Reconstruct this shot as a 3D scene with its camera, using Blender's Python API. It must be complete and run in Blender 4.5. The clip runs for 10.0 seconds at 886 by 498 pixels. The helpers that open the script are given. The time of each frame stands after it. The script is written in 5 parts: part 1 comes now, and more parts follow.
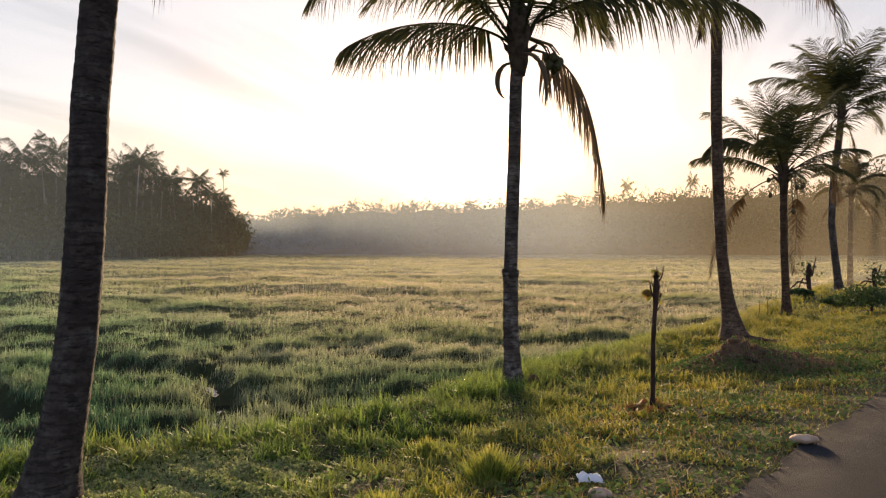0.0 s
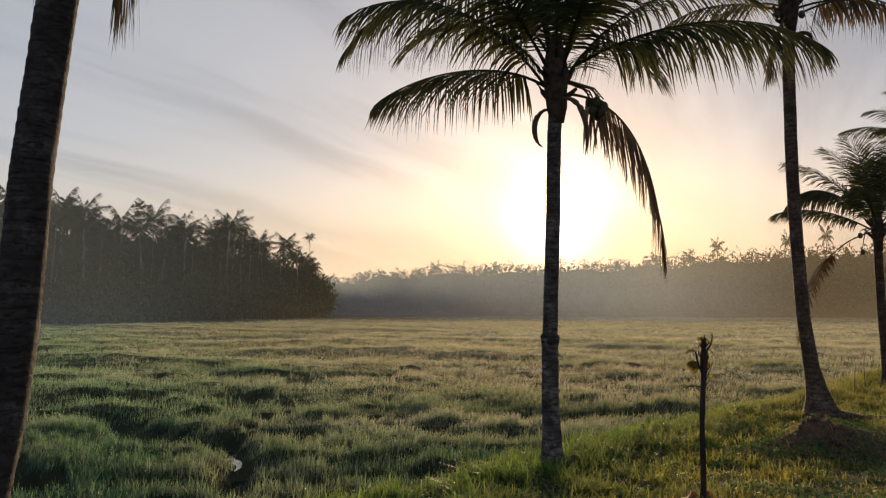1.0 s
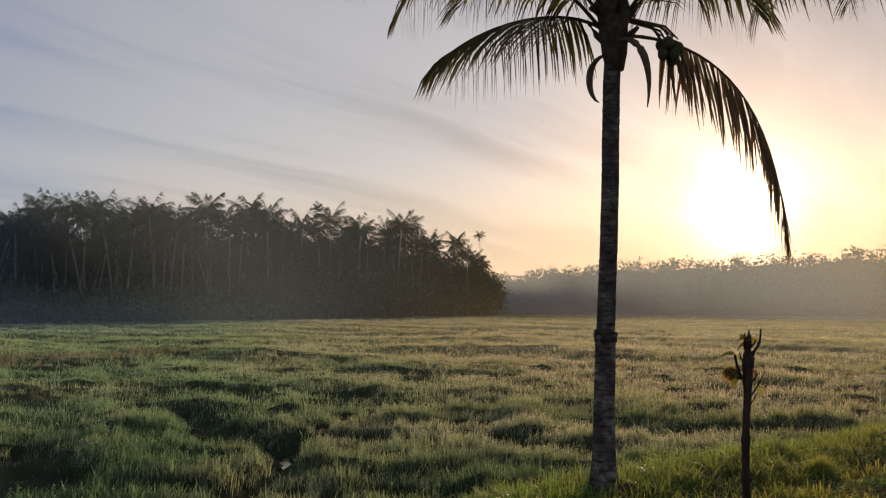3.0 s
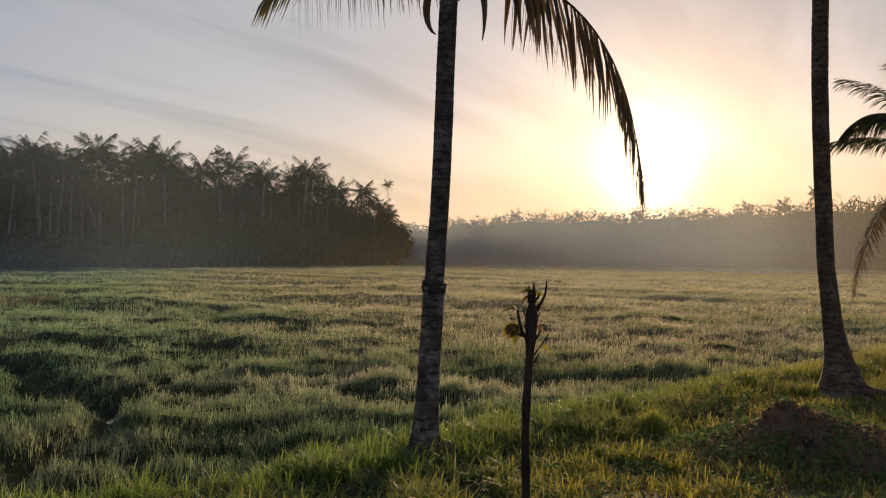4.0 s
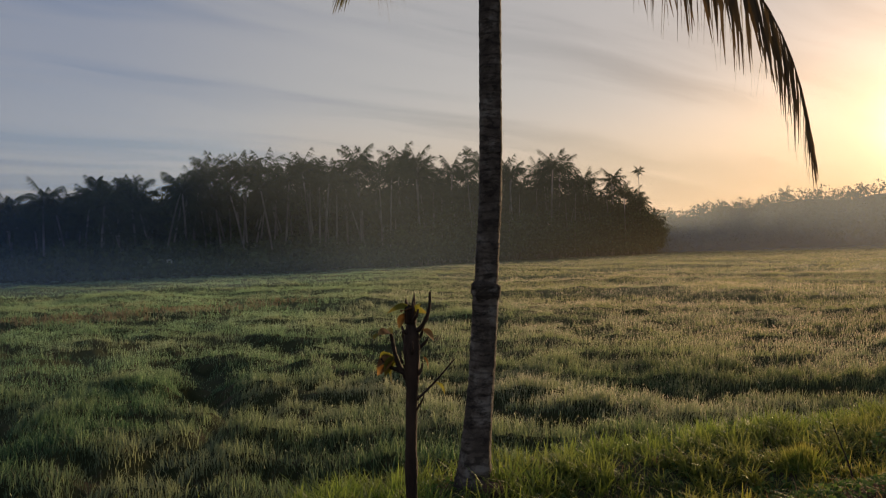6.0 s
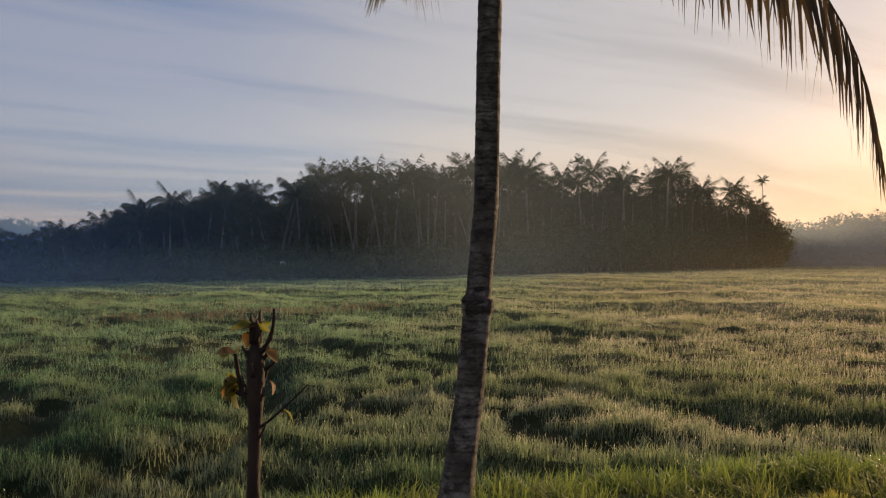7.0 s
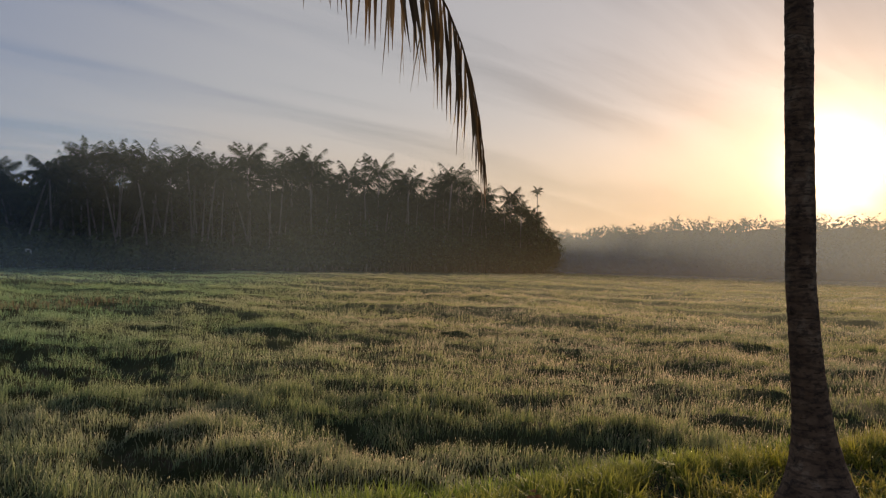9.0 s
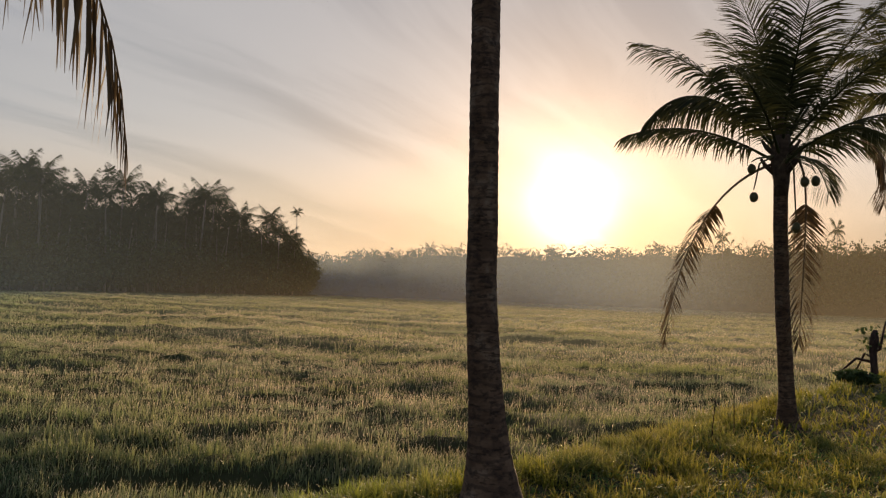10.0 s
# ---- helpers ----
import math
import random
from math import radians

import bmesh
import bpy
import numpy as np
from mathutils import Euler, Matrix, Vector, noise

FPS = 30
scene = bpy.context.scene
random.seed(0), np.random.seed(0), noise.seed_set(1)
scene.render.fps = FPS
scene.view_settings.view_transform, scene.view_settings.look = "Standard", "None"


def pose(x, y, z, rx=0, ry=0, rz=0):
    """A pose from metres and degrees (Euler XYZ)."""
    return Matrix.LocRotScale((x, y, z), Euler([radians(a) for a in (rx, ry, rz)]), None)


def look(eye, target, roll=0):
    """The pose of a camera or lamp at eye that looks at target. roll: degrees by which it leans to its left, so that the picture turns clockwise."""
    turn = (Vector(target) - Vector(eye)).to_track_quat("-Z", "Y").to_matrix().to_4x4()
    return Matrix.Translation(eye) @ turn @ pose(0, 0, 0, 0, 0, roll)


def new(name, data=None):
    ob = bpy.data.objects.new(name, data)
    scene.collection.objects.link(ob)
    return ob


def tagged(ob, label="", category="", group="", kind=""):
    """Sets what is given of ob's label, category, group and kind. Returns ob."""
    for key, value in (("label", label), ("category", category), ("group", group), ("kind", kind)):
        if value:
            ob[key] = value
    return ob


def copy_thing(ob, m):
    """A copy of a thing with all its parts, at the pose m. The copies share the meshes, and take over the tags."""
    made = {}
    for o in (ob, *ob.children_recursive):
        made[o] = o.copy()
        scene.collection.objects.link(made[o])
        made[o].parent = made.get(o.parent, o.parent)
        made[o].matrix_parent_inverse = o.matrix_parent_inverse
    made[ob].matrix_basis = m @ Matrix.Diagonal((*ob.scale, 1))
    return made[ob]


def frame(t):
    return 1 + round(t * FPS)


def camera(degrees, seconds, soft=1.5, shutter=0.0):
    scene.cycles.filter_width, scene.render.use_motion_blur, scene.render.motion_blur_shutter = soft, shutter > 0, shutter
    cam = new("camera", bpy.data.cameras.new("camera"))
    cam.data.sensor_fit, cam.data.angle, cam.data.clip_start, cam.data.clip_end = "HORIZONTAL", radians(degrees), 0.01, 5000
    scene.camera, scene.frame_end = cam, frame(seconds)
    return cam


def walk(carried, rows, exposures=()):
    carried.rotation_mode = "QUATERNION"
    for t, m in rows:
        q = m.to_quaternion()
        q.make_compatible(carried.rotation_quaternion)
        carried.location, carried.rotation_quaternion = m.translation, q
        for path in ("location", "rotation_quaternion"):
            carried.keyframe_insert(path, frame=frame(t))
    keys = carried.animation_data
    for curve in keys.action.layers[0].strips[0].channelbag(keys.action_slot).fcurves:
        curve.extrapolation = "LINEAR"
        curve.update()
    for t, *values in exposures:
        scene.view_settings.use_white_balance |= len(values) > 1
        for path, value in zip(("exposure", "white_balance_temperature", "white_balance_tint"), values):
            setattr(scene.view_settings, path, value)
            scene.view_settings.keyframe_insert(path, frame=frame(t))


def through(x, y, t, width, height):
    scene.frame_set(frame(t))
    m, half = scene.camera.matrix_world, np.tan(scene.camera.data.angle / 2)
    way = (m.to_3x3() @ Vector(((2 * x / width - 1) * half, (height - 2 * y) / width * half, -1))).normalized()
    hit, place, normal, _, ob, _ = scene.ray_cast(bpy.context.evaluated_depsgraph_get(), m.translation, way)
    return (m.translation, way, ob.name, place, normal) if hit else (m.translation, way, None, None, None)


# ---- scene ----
cam = camera(59.9, 10.0, 1.2)
PATH = [
    (0, (-0.115, 2.468, 1.591), (-0.772, 4.357, 1.588), -0.0),
    (0.5, (-0.001, 3.029, 1.613), (-0.769, 4.87, 1.752), 1.86),
    (1, (0.227, 3.663, 1.6), (-0.631, 5.462, 1.758), 0.0),
    (1.5, (0.403, 4.201, 1.612), (-0.651, 5.89, 1.798), -0.3),
    (2, (0.583, 4.795, 1.622), (-0.627, 6.375, 1.828), -0.3),
    (2.2, (0.659, 5.001, 1.593), (-0.609, 6.533, 1.806), 0.0),
    (3.3, (1.023, 6.265, 1.518), (-0.183, 7.857, 1.623), 0.6),
    (3.5, (1.101, 6.468, 1.519), (-0.06, 8.095, 1.59), 0.8),
    (4, (1.262, 6.998, 1.516), (0.204, 8.695, 1.539), 0.6),
    (4.5, (1.448, 7.611, 1.514), (0.469, 9.354, 1.492), -0.4),
    (5, (1.638, 8.128, 1.521), (0.482, 9.76, 1.508), -0.6),
    (5.5, (1.741, 8.705, 1.552), (0.379, 10.17, 1.545), -1.3),
    (6, (1.858, 9.215, 1.543), (0.303, 10.474, 1.554), -2.0),
    (6.2, (1.859, 9.44, 1.516), (0.235, 10.607, 1.542), -2.1),
    (7.3, (2.186, 10.561, 1.556), (0.455, 11.563, 1.584), -0.5),
    (7.5, (2.183, 10.803, 1.541), (0.449, 11.799, 1.555), -0.7),
    (8, (2.32, 11.316, 1.571), (0.629, 12.382, 1.521), -1.5),
    (8.5, (2.366, 11.908, 1.593), (0.788, 13.137, 1.562), -0.2),
    (9, (2.38, 12.55, 1.58), (0.988, 13.986, 1.616), 1.5),
    (9.5, (2.426, 13.091, 1.531), (1.219, 14.683, 1.643), 3.6),
    (9.7, (2.443, 13.328, 1.517), (1.322, 14.977, 1.662), 3.6),
    (10, (2.437, 13.772, 1.477), (1.545, 15.558, 1.592), 2.2),
]
EXPOSURES = [(0.0, 0.78, 6700, 14), (0.45, 0.88, 6900, 15), (0.7, 0.33, 6600, 12), (1.0, 0.08, 6450, 11), (2.0, 0.06, 6750, 13), (4.5, 0.02, 6650, 13), (6.0, -0.16, 7000, 12),
             (7.5, 0.30, 6980, 16), (8.0, 0.28, 6760, 16), (8.5, 0.07, 6760, 15), (9.0, -0.13, 6800, 13), (9.5, -0.15, 6850, 12), (10.0, -0.02, 7000, 12)]
walk(cam, [(t, look(eye, target, roll)) for t, eye, target, roll in PATH], EXPOSURES)

# ---------------------------------------------------------------- light
SUN_AZ, SUN_EL = 16.9, 7.0          # degrees left of +y, degrees up
SUN = Vector((-math.sin(radians(SUN_AZ)) * math.cos(radians(SUN_EL)),
              math.cos(radians(SUN_AZ)) * math.cos(radians(SUN_EL)), math.sin(radians(SUN_EL))))


class Nodes:
    """A few short ways to write a node tree."""

    def __init__(self, tree):
        self.tree = tree
        tree.nodes.clear()

    def add(self, kind, **values):
        node = self.tree.nodes.new(kind)
        for key, value in values.items():
            if key in node.inputs:
                self.put(node.inputs[key], value)
            else:
                setattr(node, key, value)
        return node

    def put(self, socket, value):
        if isinstance(value, bpy.types.NodeSocket):
            self.tree.links.new(value, socket)
        else:
            socket.default_value = value

    def math(self, op, a, b=0.0, c=None, clamp=False):
        node = self.tree.nodes.new("ShaderNodeMath")
        node.operation, node.use_clamp = op, clamp
        self.put(node.inputs[0], a)
        self.put(node.inputs[1], b)
        if c is not None:
            self.put(node.inputs[2], c)
        return node.outputs[0]

    def vmath(self, op, a, b):
        node = self.tree.nodes.new("ShaderNodeVectorMath")
        node.operation = op
        self.put(node.inputs[0], a)
        self.put(node.inputs[1], b)
        return node.outputs["Value" if op == "DOT_PRODUCT" else "Vector"]

    def mix(self, f, a, b, blend="MIX"):
        node = self.tree.nodes.new("ShaderNodeMix")
        node.data_type, node.blend_type = "RGBA", blend
        self.put(node.inputs[0], f)
        self.put(node.inputs[6], a)
        self.put(node.inputs[7], b)
        return node.outputs[2]

    def span(self, value, lo, hi, out_lo=0.0, out_hi=1.0, smooth=True):
        node = self.tree.nodes.new("ShaderNodeMapRange")
        node.interpolation_type = "SMOOTHSTEP" if smooth else "LINEAR"
        for k, v in enumerate((value, lo, hi, out_lo, out_hi)):
            self.put(node.inputs[k], v)
        return node.outputs[0]

    def noise(self, vector, scale, detail=3.0, rough=0.55):
        node = self.tree.nodes.new("ShaderNodeTexNoise")
        self.put(node.inputs["Vector"], vector)
        node.inputs["Scale"].default_value = scale
        node.inputs["Detail"].default_value = detail
        node.inputs["Roughness"].default_value = rough
        return node.outputs["Fac"]

    def scaled(self, vector, s, turn=0.0):
        node = self.tree.nodes.new("ShaderNodeMapping")
        self.put(node.inputs["Vector"], vector)
        node.inputs["Scale"].default_value = s
        node.inputs["Rotation"].default_value = (0, 0, turn)
        return node.outputs[0]


def rgb(r, g, b):
    return (r, g, b, 1.0)


def build_sky():
    world = bpy.data.worlds.new("morning_sky")
    scene.world = world
    world.use_nodes = True
    n = Nodes(world.node_tree)
    way = n.add("ShaderNodeTexCoord").outputs["Generated"]
    sky = n.add("ShaderNodeTexSky", sky_type="NISHITA", sun_disc=False, sun_elevation=radians(SUN_EL),
                sun_rotation=radians(-SUN_AZ), air_density=1.0, dust_density=0.6, ozone_density=1.0).outputs[0]
    sep = n.add("ShaderNodeSeparateXYZ", Vector=way)
    up = n.math("MAXIMUM", sep.outputs["Z"], 0.0)
    toward = n.math("MAXIMUM", n.vmath("DOT_PRODUCT", way, tuple(SUN)), 0.0)
    # thin layered cloud: the direction laid out on a flat deck high above
    deck = n.add("ShaderNodeCombineXYZ",
                 X=n.math("DIVIDE", sep.outputs["X"], n.math("ADD", up, 0.08)),
                 Y=n.math("DIVIDE", sep.outputs["Y"], n.math("ADD", up, 0.08))).outputs[0]
    warp = n.vmath("ADD", deck, n.vmath("MULTIPLY", n.add("ShaderNodeTexNoise", Vector=deck, Scale=0.45).outputs["Color"], (0.7, 0.7, 0.0)))
    streak = n.noise(n.scaled(warp, (1.5, 0.22, 1.0), radians(-9)), 1.0, 6.0, 0.58)
    broad = n.noise(n.scaled(warp, (0.5, 0.14, 1.0), radians(-16)), 1.0, 3.0, 0.5)
    wisp = n.noise(n.scaled(warp, (3.4, 0.30, 1.0), radians(-4)), 1.0, 4.0, 0.6)
    cover = n.math("ADD", n.math("ADD", n.math("MULTIPLY", streak, 0.50), n.math("MULTIPLY", broad, 0.40)), n.math("MULTIPLY", wisp, 0.22))
    low = n.span(up, 0.02, 0.22, 1.0, 0.0)
    side = n.span(toward, 0.48, 0.93)
    cover = n.math("MULTIPLY", n.span(cover, 0.475, 0.62), n.math("MAXIMUM", n.math("MULTIPLY", low, 0.85), n.span(toward, 0.50, 0.88, 0.50, 1.0)))
    cloud_tone = n.mix(low, n.mix(side, rgb(0.30, 0.31, 0.365), rgb(0.335, 0.335, 0.35)), n.mix(side, rgb(0.43, 0.34, 0.30), rgb(0.49, 0.375, 0.30)))
    clear_tone = n.mix(low, n.mix(side, rgb(0.070, 0.126, 0.265), rgb(0.20, 0.205, 0.225)), n.mix(side, rgb(0.21, 0.225, 0.285), rgb(0.36, 0.285, 0.24)))
    veil = n.mix(cover, clear_tone, cloud_tone)
    total = None
    # haze near the horizon dulls the glow
    dim = n.span(up, 0.055, 0.17, 0.52, 1.0)
    for power, tone in ((34.0, rgb(0.095, 0.075, 0.055)), (170.0, rgb(0.36, 0.285, 0.19)), (900.0, rgb(4.0, 3.4, 2.2))):
        layer = n.mix(n.math("MULTIPLY", n.math("POWER", toward, power), dim if power < 500 else 1.0), rgb(0, 0, 0), tone)
        total = layer if total is None else n.mix(1.0, total, layer, "ADD")
    total = n.mix(n.math("MULTIPLY", n.math("SUBTRACT", 1.0, cover), 0.30), total, rgb(0, 0, 0))
    haze = n.mix(1.0, veil, total, "ADD")
    # the cloud lies thicker toward +x
    haze = n.mix(n.span(sep.outputs["X"], -0.12, 0.30, 0.0, 0.34), haze, rgb(0.17, 0.20, 0.265))
    b1 = n.add("ShaderNodeBackground", Color=n.mix(1.0, sky, rgb(1.0, 0.87, 0.86), "MULTIPLY"), Strength=n.math("MULTIPLY", dim, 0.05))
    b2 = n.add("ShaderNodeBackground", Color=haze, Strength=1.0)
    both = n.add("ShaderNodeAddShader")
    world.node_tree.links.new(b1.outputs[0], both.inputs[0])
    world.node_tree.links.new(b2.outputs[0], both.inputs[1])
    out = n.add("ShaderNodeOutputWorld")
    world.node_tree.links.new(both.outputs[0], out.inputs["Surface"])


build_sky()
sun_data = bpy.data.lights.new("sun", "SUN")
sun_data.energy, sun_data.angle, sun_data.color = 5.0, radians(8.0), (1.0, 0.72, 0.42)
sun = new("sun", sun_data)
sun.matrix_basis = look((0, 0, 60), Vector((0, 0, 60)) - SUN)

# ---------------------------------------------------------------- materials
def material(name):
    mat = bpy.data.materials.new(name)
    mat.use_nodes = True
    n = Nodes(mat.node_tree)
    out = n.add("ShaderNodeOutputMaterial")
    return mat, n, out


def place_of(n):
    return n.add("ShaderNodeNewGeometry").outputs["Position"]


def attr(n, name):
    return n.add("ShaderNodeAttribute", attribute_name=name).outputs["Fac"]


def finish(n, out, shader):
    n.tree.links.new(shader, out.inputs["Surface"])


def bump(n, height, strength, distance=0.02):
    return n.add("ShaderNodeBump", Strength=strength, Distance=distance, Height=height).outputs[0]


def leafy(name, dark, light, tip, tip_from=0.55, through=0.4, rough=0.55, patch=0.35, patch_tone=None, tip_most=0.85, wet=0.3, young=None, sun_tint=(1.38, 1.0, 0.80)):
    """Thin leaves that let light through; colour runs from the foot to the tip and drifts from patch to patch."""
    mat, n, out = material(name)
    p = place_of(n)
    hue = attr(n, "hue")
    along = attr(n, "along")
    drift = n.noise(p, patch, 2.0)
    tip = rgb(*tip)
    if young:
        # (tip tone away from the sun, slope of the line across the plan, where it ends, where the sun-warmed tone
        # begins); light put into the colour
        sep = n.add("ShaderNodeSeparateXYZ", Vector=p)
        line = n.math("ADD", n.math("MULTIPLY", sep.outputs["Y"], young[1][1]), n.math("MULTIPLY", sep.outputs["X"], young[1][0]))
        sun_side = n.span(n.math("ADD", line, n.math("MULTIPLY", n.math("SUBTRACT", drift, 0.5), (young[3] - young[2]) * 0.8)), young[2], young[3])
        tip = n.mix(sun_side, rgb(*young[0]), tip)
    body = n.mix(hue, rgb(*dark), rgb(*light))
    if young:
        body = n.mix(sun_side, body, n.mix(1.0, body, rgb(*sun_tint), "MULTIPLY"))
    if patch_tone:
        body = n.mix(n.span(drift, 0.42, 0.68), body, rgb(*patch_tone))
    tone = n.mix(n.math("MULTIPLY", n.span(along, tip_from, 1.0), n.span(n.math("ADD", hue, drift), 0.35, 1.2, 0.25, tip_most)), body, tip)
    main = n.add("ShaderNodeBsdfPrincipled", Roughness=rough)
    n.put(main.inputs["Base Color"], tone)
    main.inputs["Specular IOR Level"].default_value = wet
    shine = n.add("ShaderNodeBsdfTranslucent", Color=tone)
    both = n.add("ShaderNodeMixShader", Fac=through)
    n.tree.links.new(main.outputs[0], both.inputs[1])
    n.tree.links.new(shine.outputs[0], both.inputs[2])
    finish(n, out, both.outputs[0])
    return mat


def solid(name, a, b, scale=6.0, rough=0.85, relief=0.4, fine=40.0, depth=0.01, stretch=(1, 1, 1), spec=0.3):
    mat, n, out = material(name)
    p = n.scaled(place_of(n), stretch)
    big = n.noise(p, scale, 4.0)
    small = n.noise(p, fine, 3.0)
    tone = n.mix(n.span(big, 0.3, 0.7), rgb(*a), rgb(*b))
    tone = n.mix(n.math("MULTIPLY", small, 0.35), tone, rgb(*[0.5 * v for v in a]))
    main = n.add("ShaderNodeBsdfPrincipled", Roughness=rough)
    n.put(main.inputs["Base Color"], tone)
    main.inputs["Specular IOR Level"].default_value = spec
    n.put(main.inputs["Normal"], bump(n, n.math("ADD", small, n.math("MULTIPLY", big, 0.6)), relief, depth))
    finish(n, out, main.outputs[0])
    return mat


def bark_material(name, a, b, lichen):
    mat, n, out = material(name)
    p = place_of(n)
    rings = n.noise(n.scaled(p, (4, 4, 24)), 1.0, 4.0, 0.6)
    cracks = n.noise(n.scaled(p, (13, 13, 20)), 1.0, 5.0, 0.65)
    blotch = n.noise(p, 5.0, 4.0, 0.6)
    tone = n.mix(n.span(n.math("ADD", n.math("MULTIPLY", rings, 0.25), n.math("MULTIPLY", blotch, 0.75)), 0.35, 0.65), rgb(*a), rgb(*b))
    tone = n.mix(n.math("MULTIPLY", n.span(blotch, 0.54, 0.68), 0.55), tone, rgb(*lichen))
    splits = n.noise(n.scaled(p, (9, 9, 45)), 1.0, 3.0, 0.6)
    tone = n.mix(n.math("MULTIPLY", n.span(cracks, 0.47, 0.64), 0.65), tone, rgb(0.02, 0.015, 0.012))
    tone = n.mix(n.math("MULTIPLY", n.span(splits, 0.58, 0.66), 0.45), tone, rgb(0.012, 0.01, 0.008))
    wave = n.add("ShaderNodeTexWave", Vector=p, wave_type="BANDS", bands_direction="Z", Scale=3.6, Distortion=5.0, Detail=4.0).outputs["Fac"]
    scars = n.math("MULTIPLY", n.span(wave, 0.80, 0.97), n.span(blotch, 0.30, 0.5))
    tone = n.mix(n.math("MULTIPLY", scars, 0.42), tone, rgb(0.015, 0.011, 0.009))
    main = n.add("ShaderNodeBsdfPrincipled", Roughness=0.9)
    n.put(main.inputs["Base Color"], tone)
    main.inputs["Specular IOR Level"].default_value = 0.2
    n.put(main.inputs["Normal"], bump(n, n.math("SUBTRACT", n.math("ADD", n.math("MULTIPLY", rings, 0.7), cracks), n.span(splits, 0.58, 0.66)), 0.9, 0.015))
    finish(n, out, main.outputs[0])
    return mat


BARK = bark_material("palm_bark", (0.062, 0.048, 0.039), (0.152, 0.122, 0.099), (0.25, 0.232, 0.205))
# bark copy warmed in colour to stand for sun glare over the sunward trunks
BARK_WARM = bark_material("warm_palm_bark", (0.085, 0.052, 0.032), (0.175, 0.115, 0.072), (0.23, 0.18, 0.13))
BARK_DARK = bark_material("dark_palm_bark", (0.036, 0.028, 0.023), (0.078, 0.062, 0.050), (0.12, 0.11, 0.098))
SAPLING_BARK = solid("sapling_bark", (0.020, 0.012, 0.009), (0.068, 0.040, 0.026), 14.0, 0.8, 1.0, 55.0, 0.008, (1, 1, 0.35))
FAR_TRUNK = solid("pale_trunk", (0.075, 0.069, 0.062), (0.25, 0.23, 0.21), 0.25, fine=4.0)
FROND = leafy("palm_leaflet", (0.036, 0.040, 0.018), (0.088, 0.094, 0.036), (0.17, 0.145, 0.06), 0.7, 0.45, 0.6, 1.5, wet=0.12)
FROND_DRY = leafy("dry_palm_leaflet", (0.07, 0.045, 0.022), (0.17, 0.115, 0.055), (0.22, 0.15, 0.08), 0.4, 0.25, 0.7, 1.5)
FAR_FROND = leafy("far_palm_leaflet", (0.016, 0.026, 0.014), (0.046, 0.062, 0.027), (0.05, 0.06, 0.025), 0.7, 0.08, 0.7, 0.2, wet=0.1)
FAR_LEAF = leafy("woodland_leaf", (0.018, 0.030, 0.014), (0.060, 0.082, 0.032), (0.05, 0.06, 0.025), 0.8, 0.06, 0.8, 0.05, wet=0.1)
# near-black filler: the shade among the trees put into its colour
WOOD_SHADE = solid("wood_shade_fill", (0.012, 0.016, 0.008), (0.03, 0.036, 0.016), 0.4, 0.95, 0.6, 3.0, 0.2)
STALK = solid("palm_stalk", (0.09, 0.085, 0.035), (0.17, 0.14, 0.06), 4.0, 0.6, 0.3)
FIBRE = solid("palm_fibre", (0.05, 0.034, 0.022), (0.12, 0.085, 0.055), 12.0, 0.95, 0.8, 70.0, 0.02)
HUSK = solid("coconut_husk", (0.05, 0.06, 0.02), (0.12, 0.10, 0.04), 7.0, 0.5, 0.2)
SPATHE = solid("dry_spathe", (0.10, 0.065, 0.035), (0.18, 0.12, 0.07), 6.0, 0.7, 0.3)
# tips and blades coloured tanner toward the sun, for light shining through them
FIELD_GRASS = leafy("field_grass", (0.034, 0.092, 0.045), (0.225, 0.345, 0.175), (0.88, 0.70, 0.54), 0.36, 0.65, 0.5, 0.22, (0.26, 0.30, 0.17), 1.0, 0.5, young=((0.36, 0.56, 0.32), (0.75, 1.0), 0.5, 21.0), sun_tint=(1.45, 1.0, 0.80))
# bank blades coloured yellower on the sun side, in place of warm glare
BANK_GRASS = leafy("bank_grass", (0.018, 0.050, 0.010), (0.180, 0.270, 0.048), (0.52, 0.42, 0.14), 0.55, 0.60, 0.55, 0.8, (0.17, 0.20, 0.05), 0.8, 0.4, young=((0.30, 0.40, 0.085), (1.0, -0.12), -4.5, -2.2), sun_tint=(1.95, 1.18, 0.74))
TUFT_GRASS = leafy("tuft_grass", (0.05, 0.085, 0.014), (0.27, 0.33, 0.055), (0.44, 0.38, 0.10), 0.6, 0.6, 0.5, 0.8, wet=0.4)
PALE_HERB = leafy("pale_herb", (0.10, 0.17, 0.045), (0.40, 0.42, 0.19), (0.55, 0.52, 0.28), 0.5, 0.5, 0.7, 0.9)
HERB = leafy("creeping_herb", (0.04, 0.085, 0.02), (0.12, 0.19, 0.05), (0.20, 0.24, 0.09), 0.7, 0.45, 0.75, 0.9)
SHRUB_LEAF = leafy("dark_shrub_leaf", (0.020, 0.045, 0.014), (0.075, 0.115, 0.034), (0.13, 0.16, 0.05), 0.7, 0.4, 0.6, 0.9)
STRAW = leafy("dry_grass", (0.18, 0.10, 0.045), (0.42, 0.265, 0.12), (0.46, 0.31, 0.15), 0.4, 0.45, 0.7, 0.8)
RUST_WEED = leafy("brown_weed", (0.15, 0.115, 0.07), (0.31, 0.25, 0.15), (0.42, 0.35, 0.22), 0.5, 0.3, 0.7, 0.5)
YOUNG_LEAF = leafy("young_leaf", (0.12, 0.12, 0.02), (0.24, 0.23, 0.045), (0.30, 0.22, 0.06), 0.6, 0.6, 0.4, 3.0)
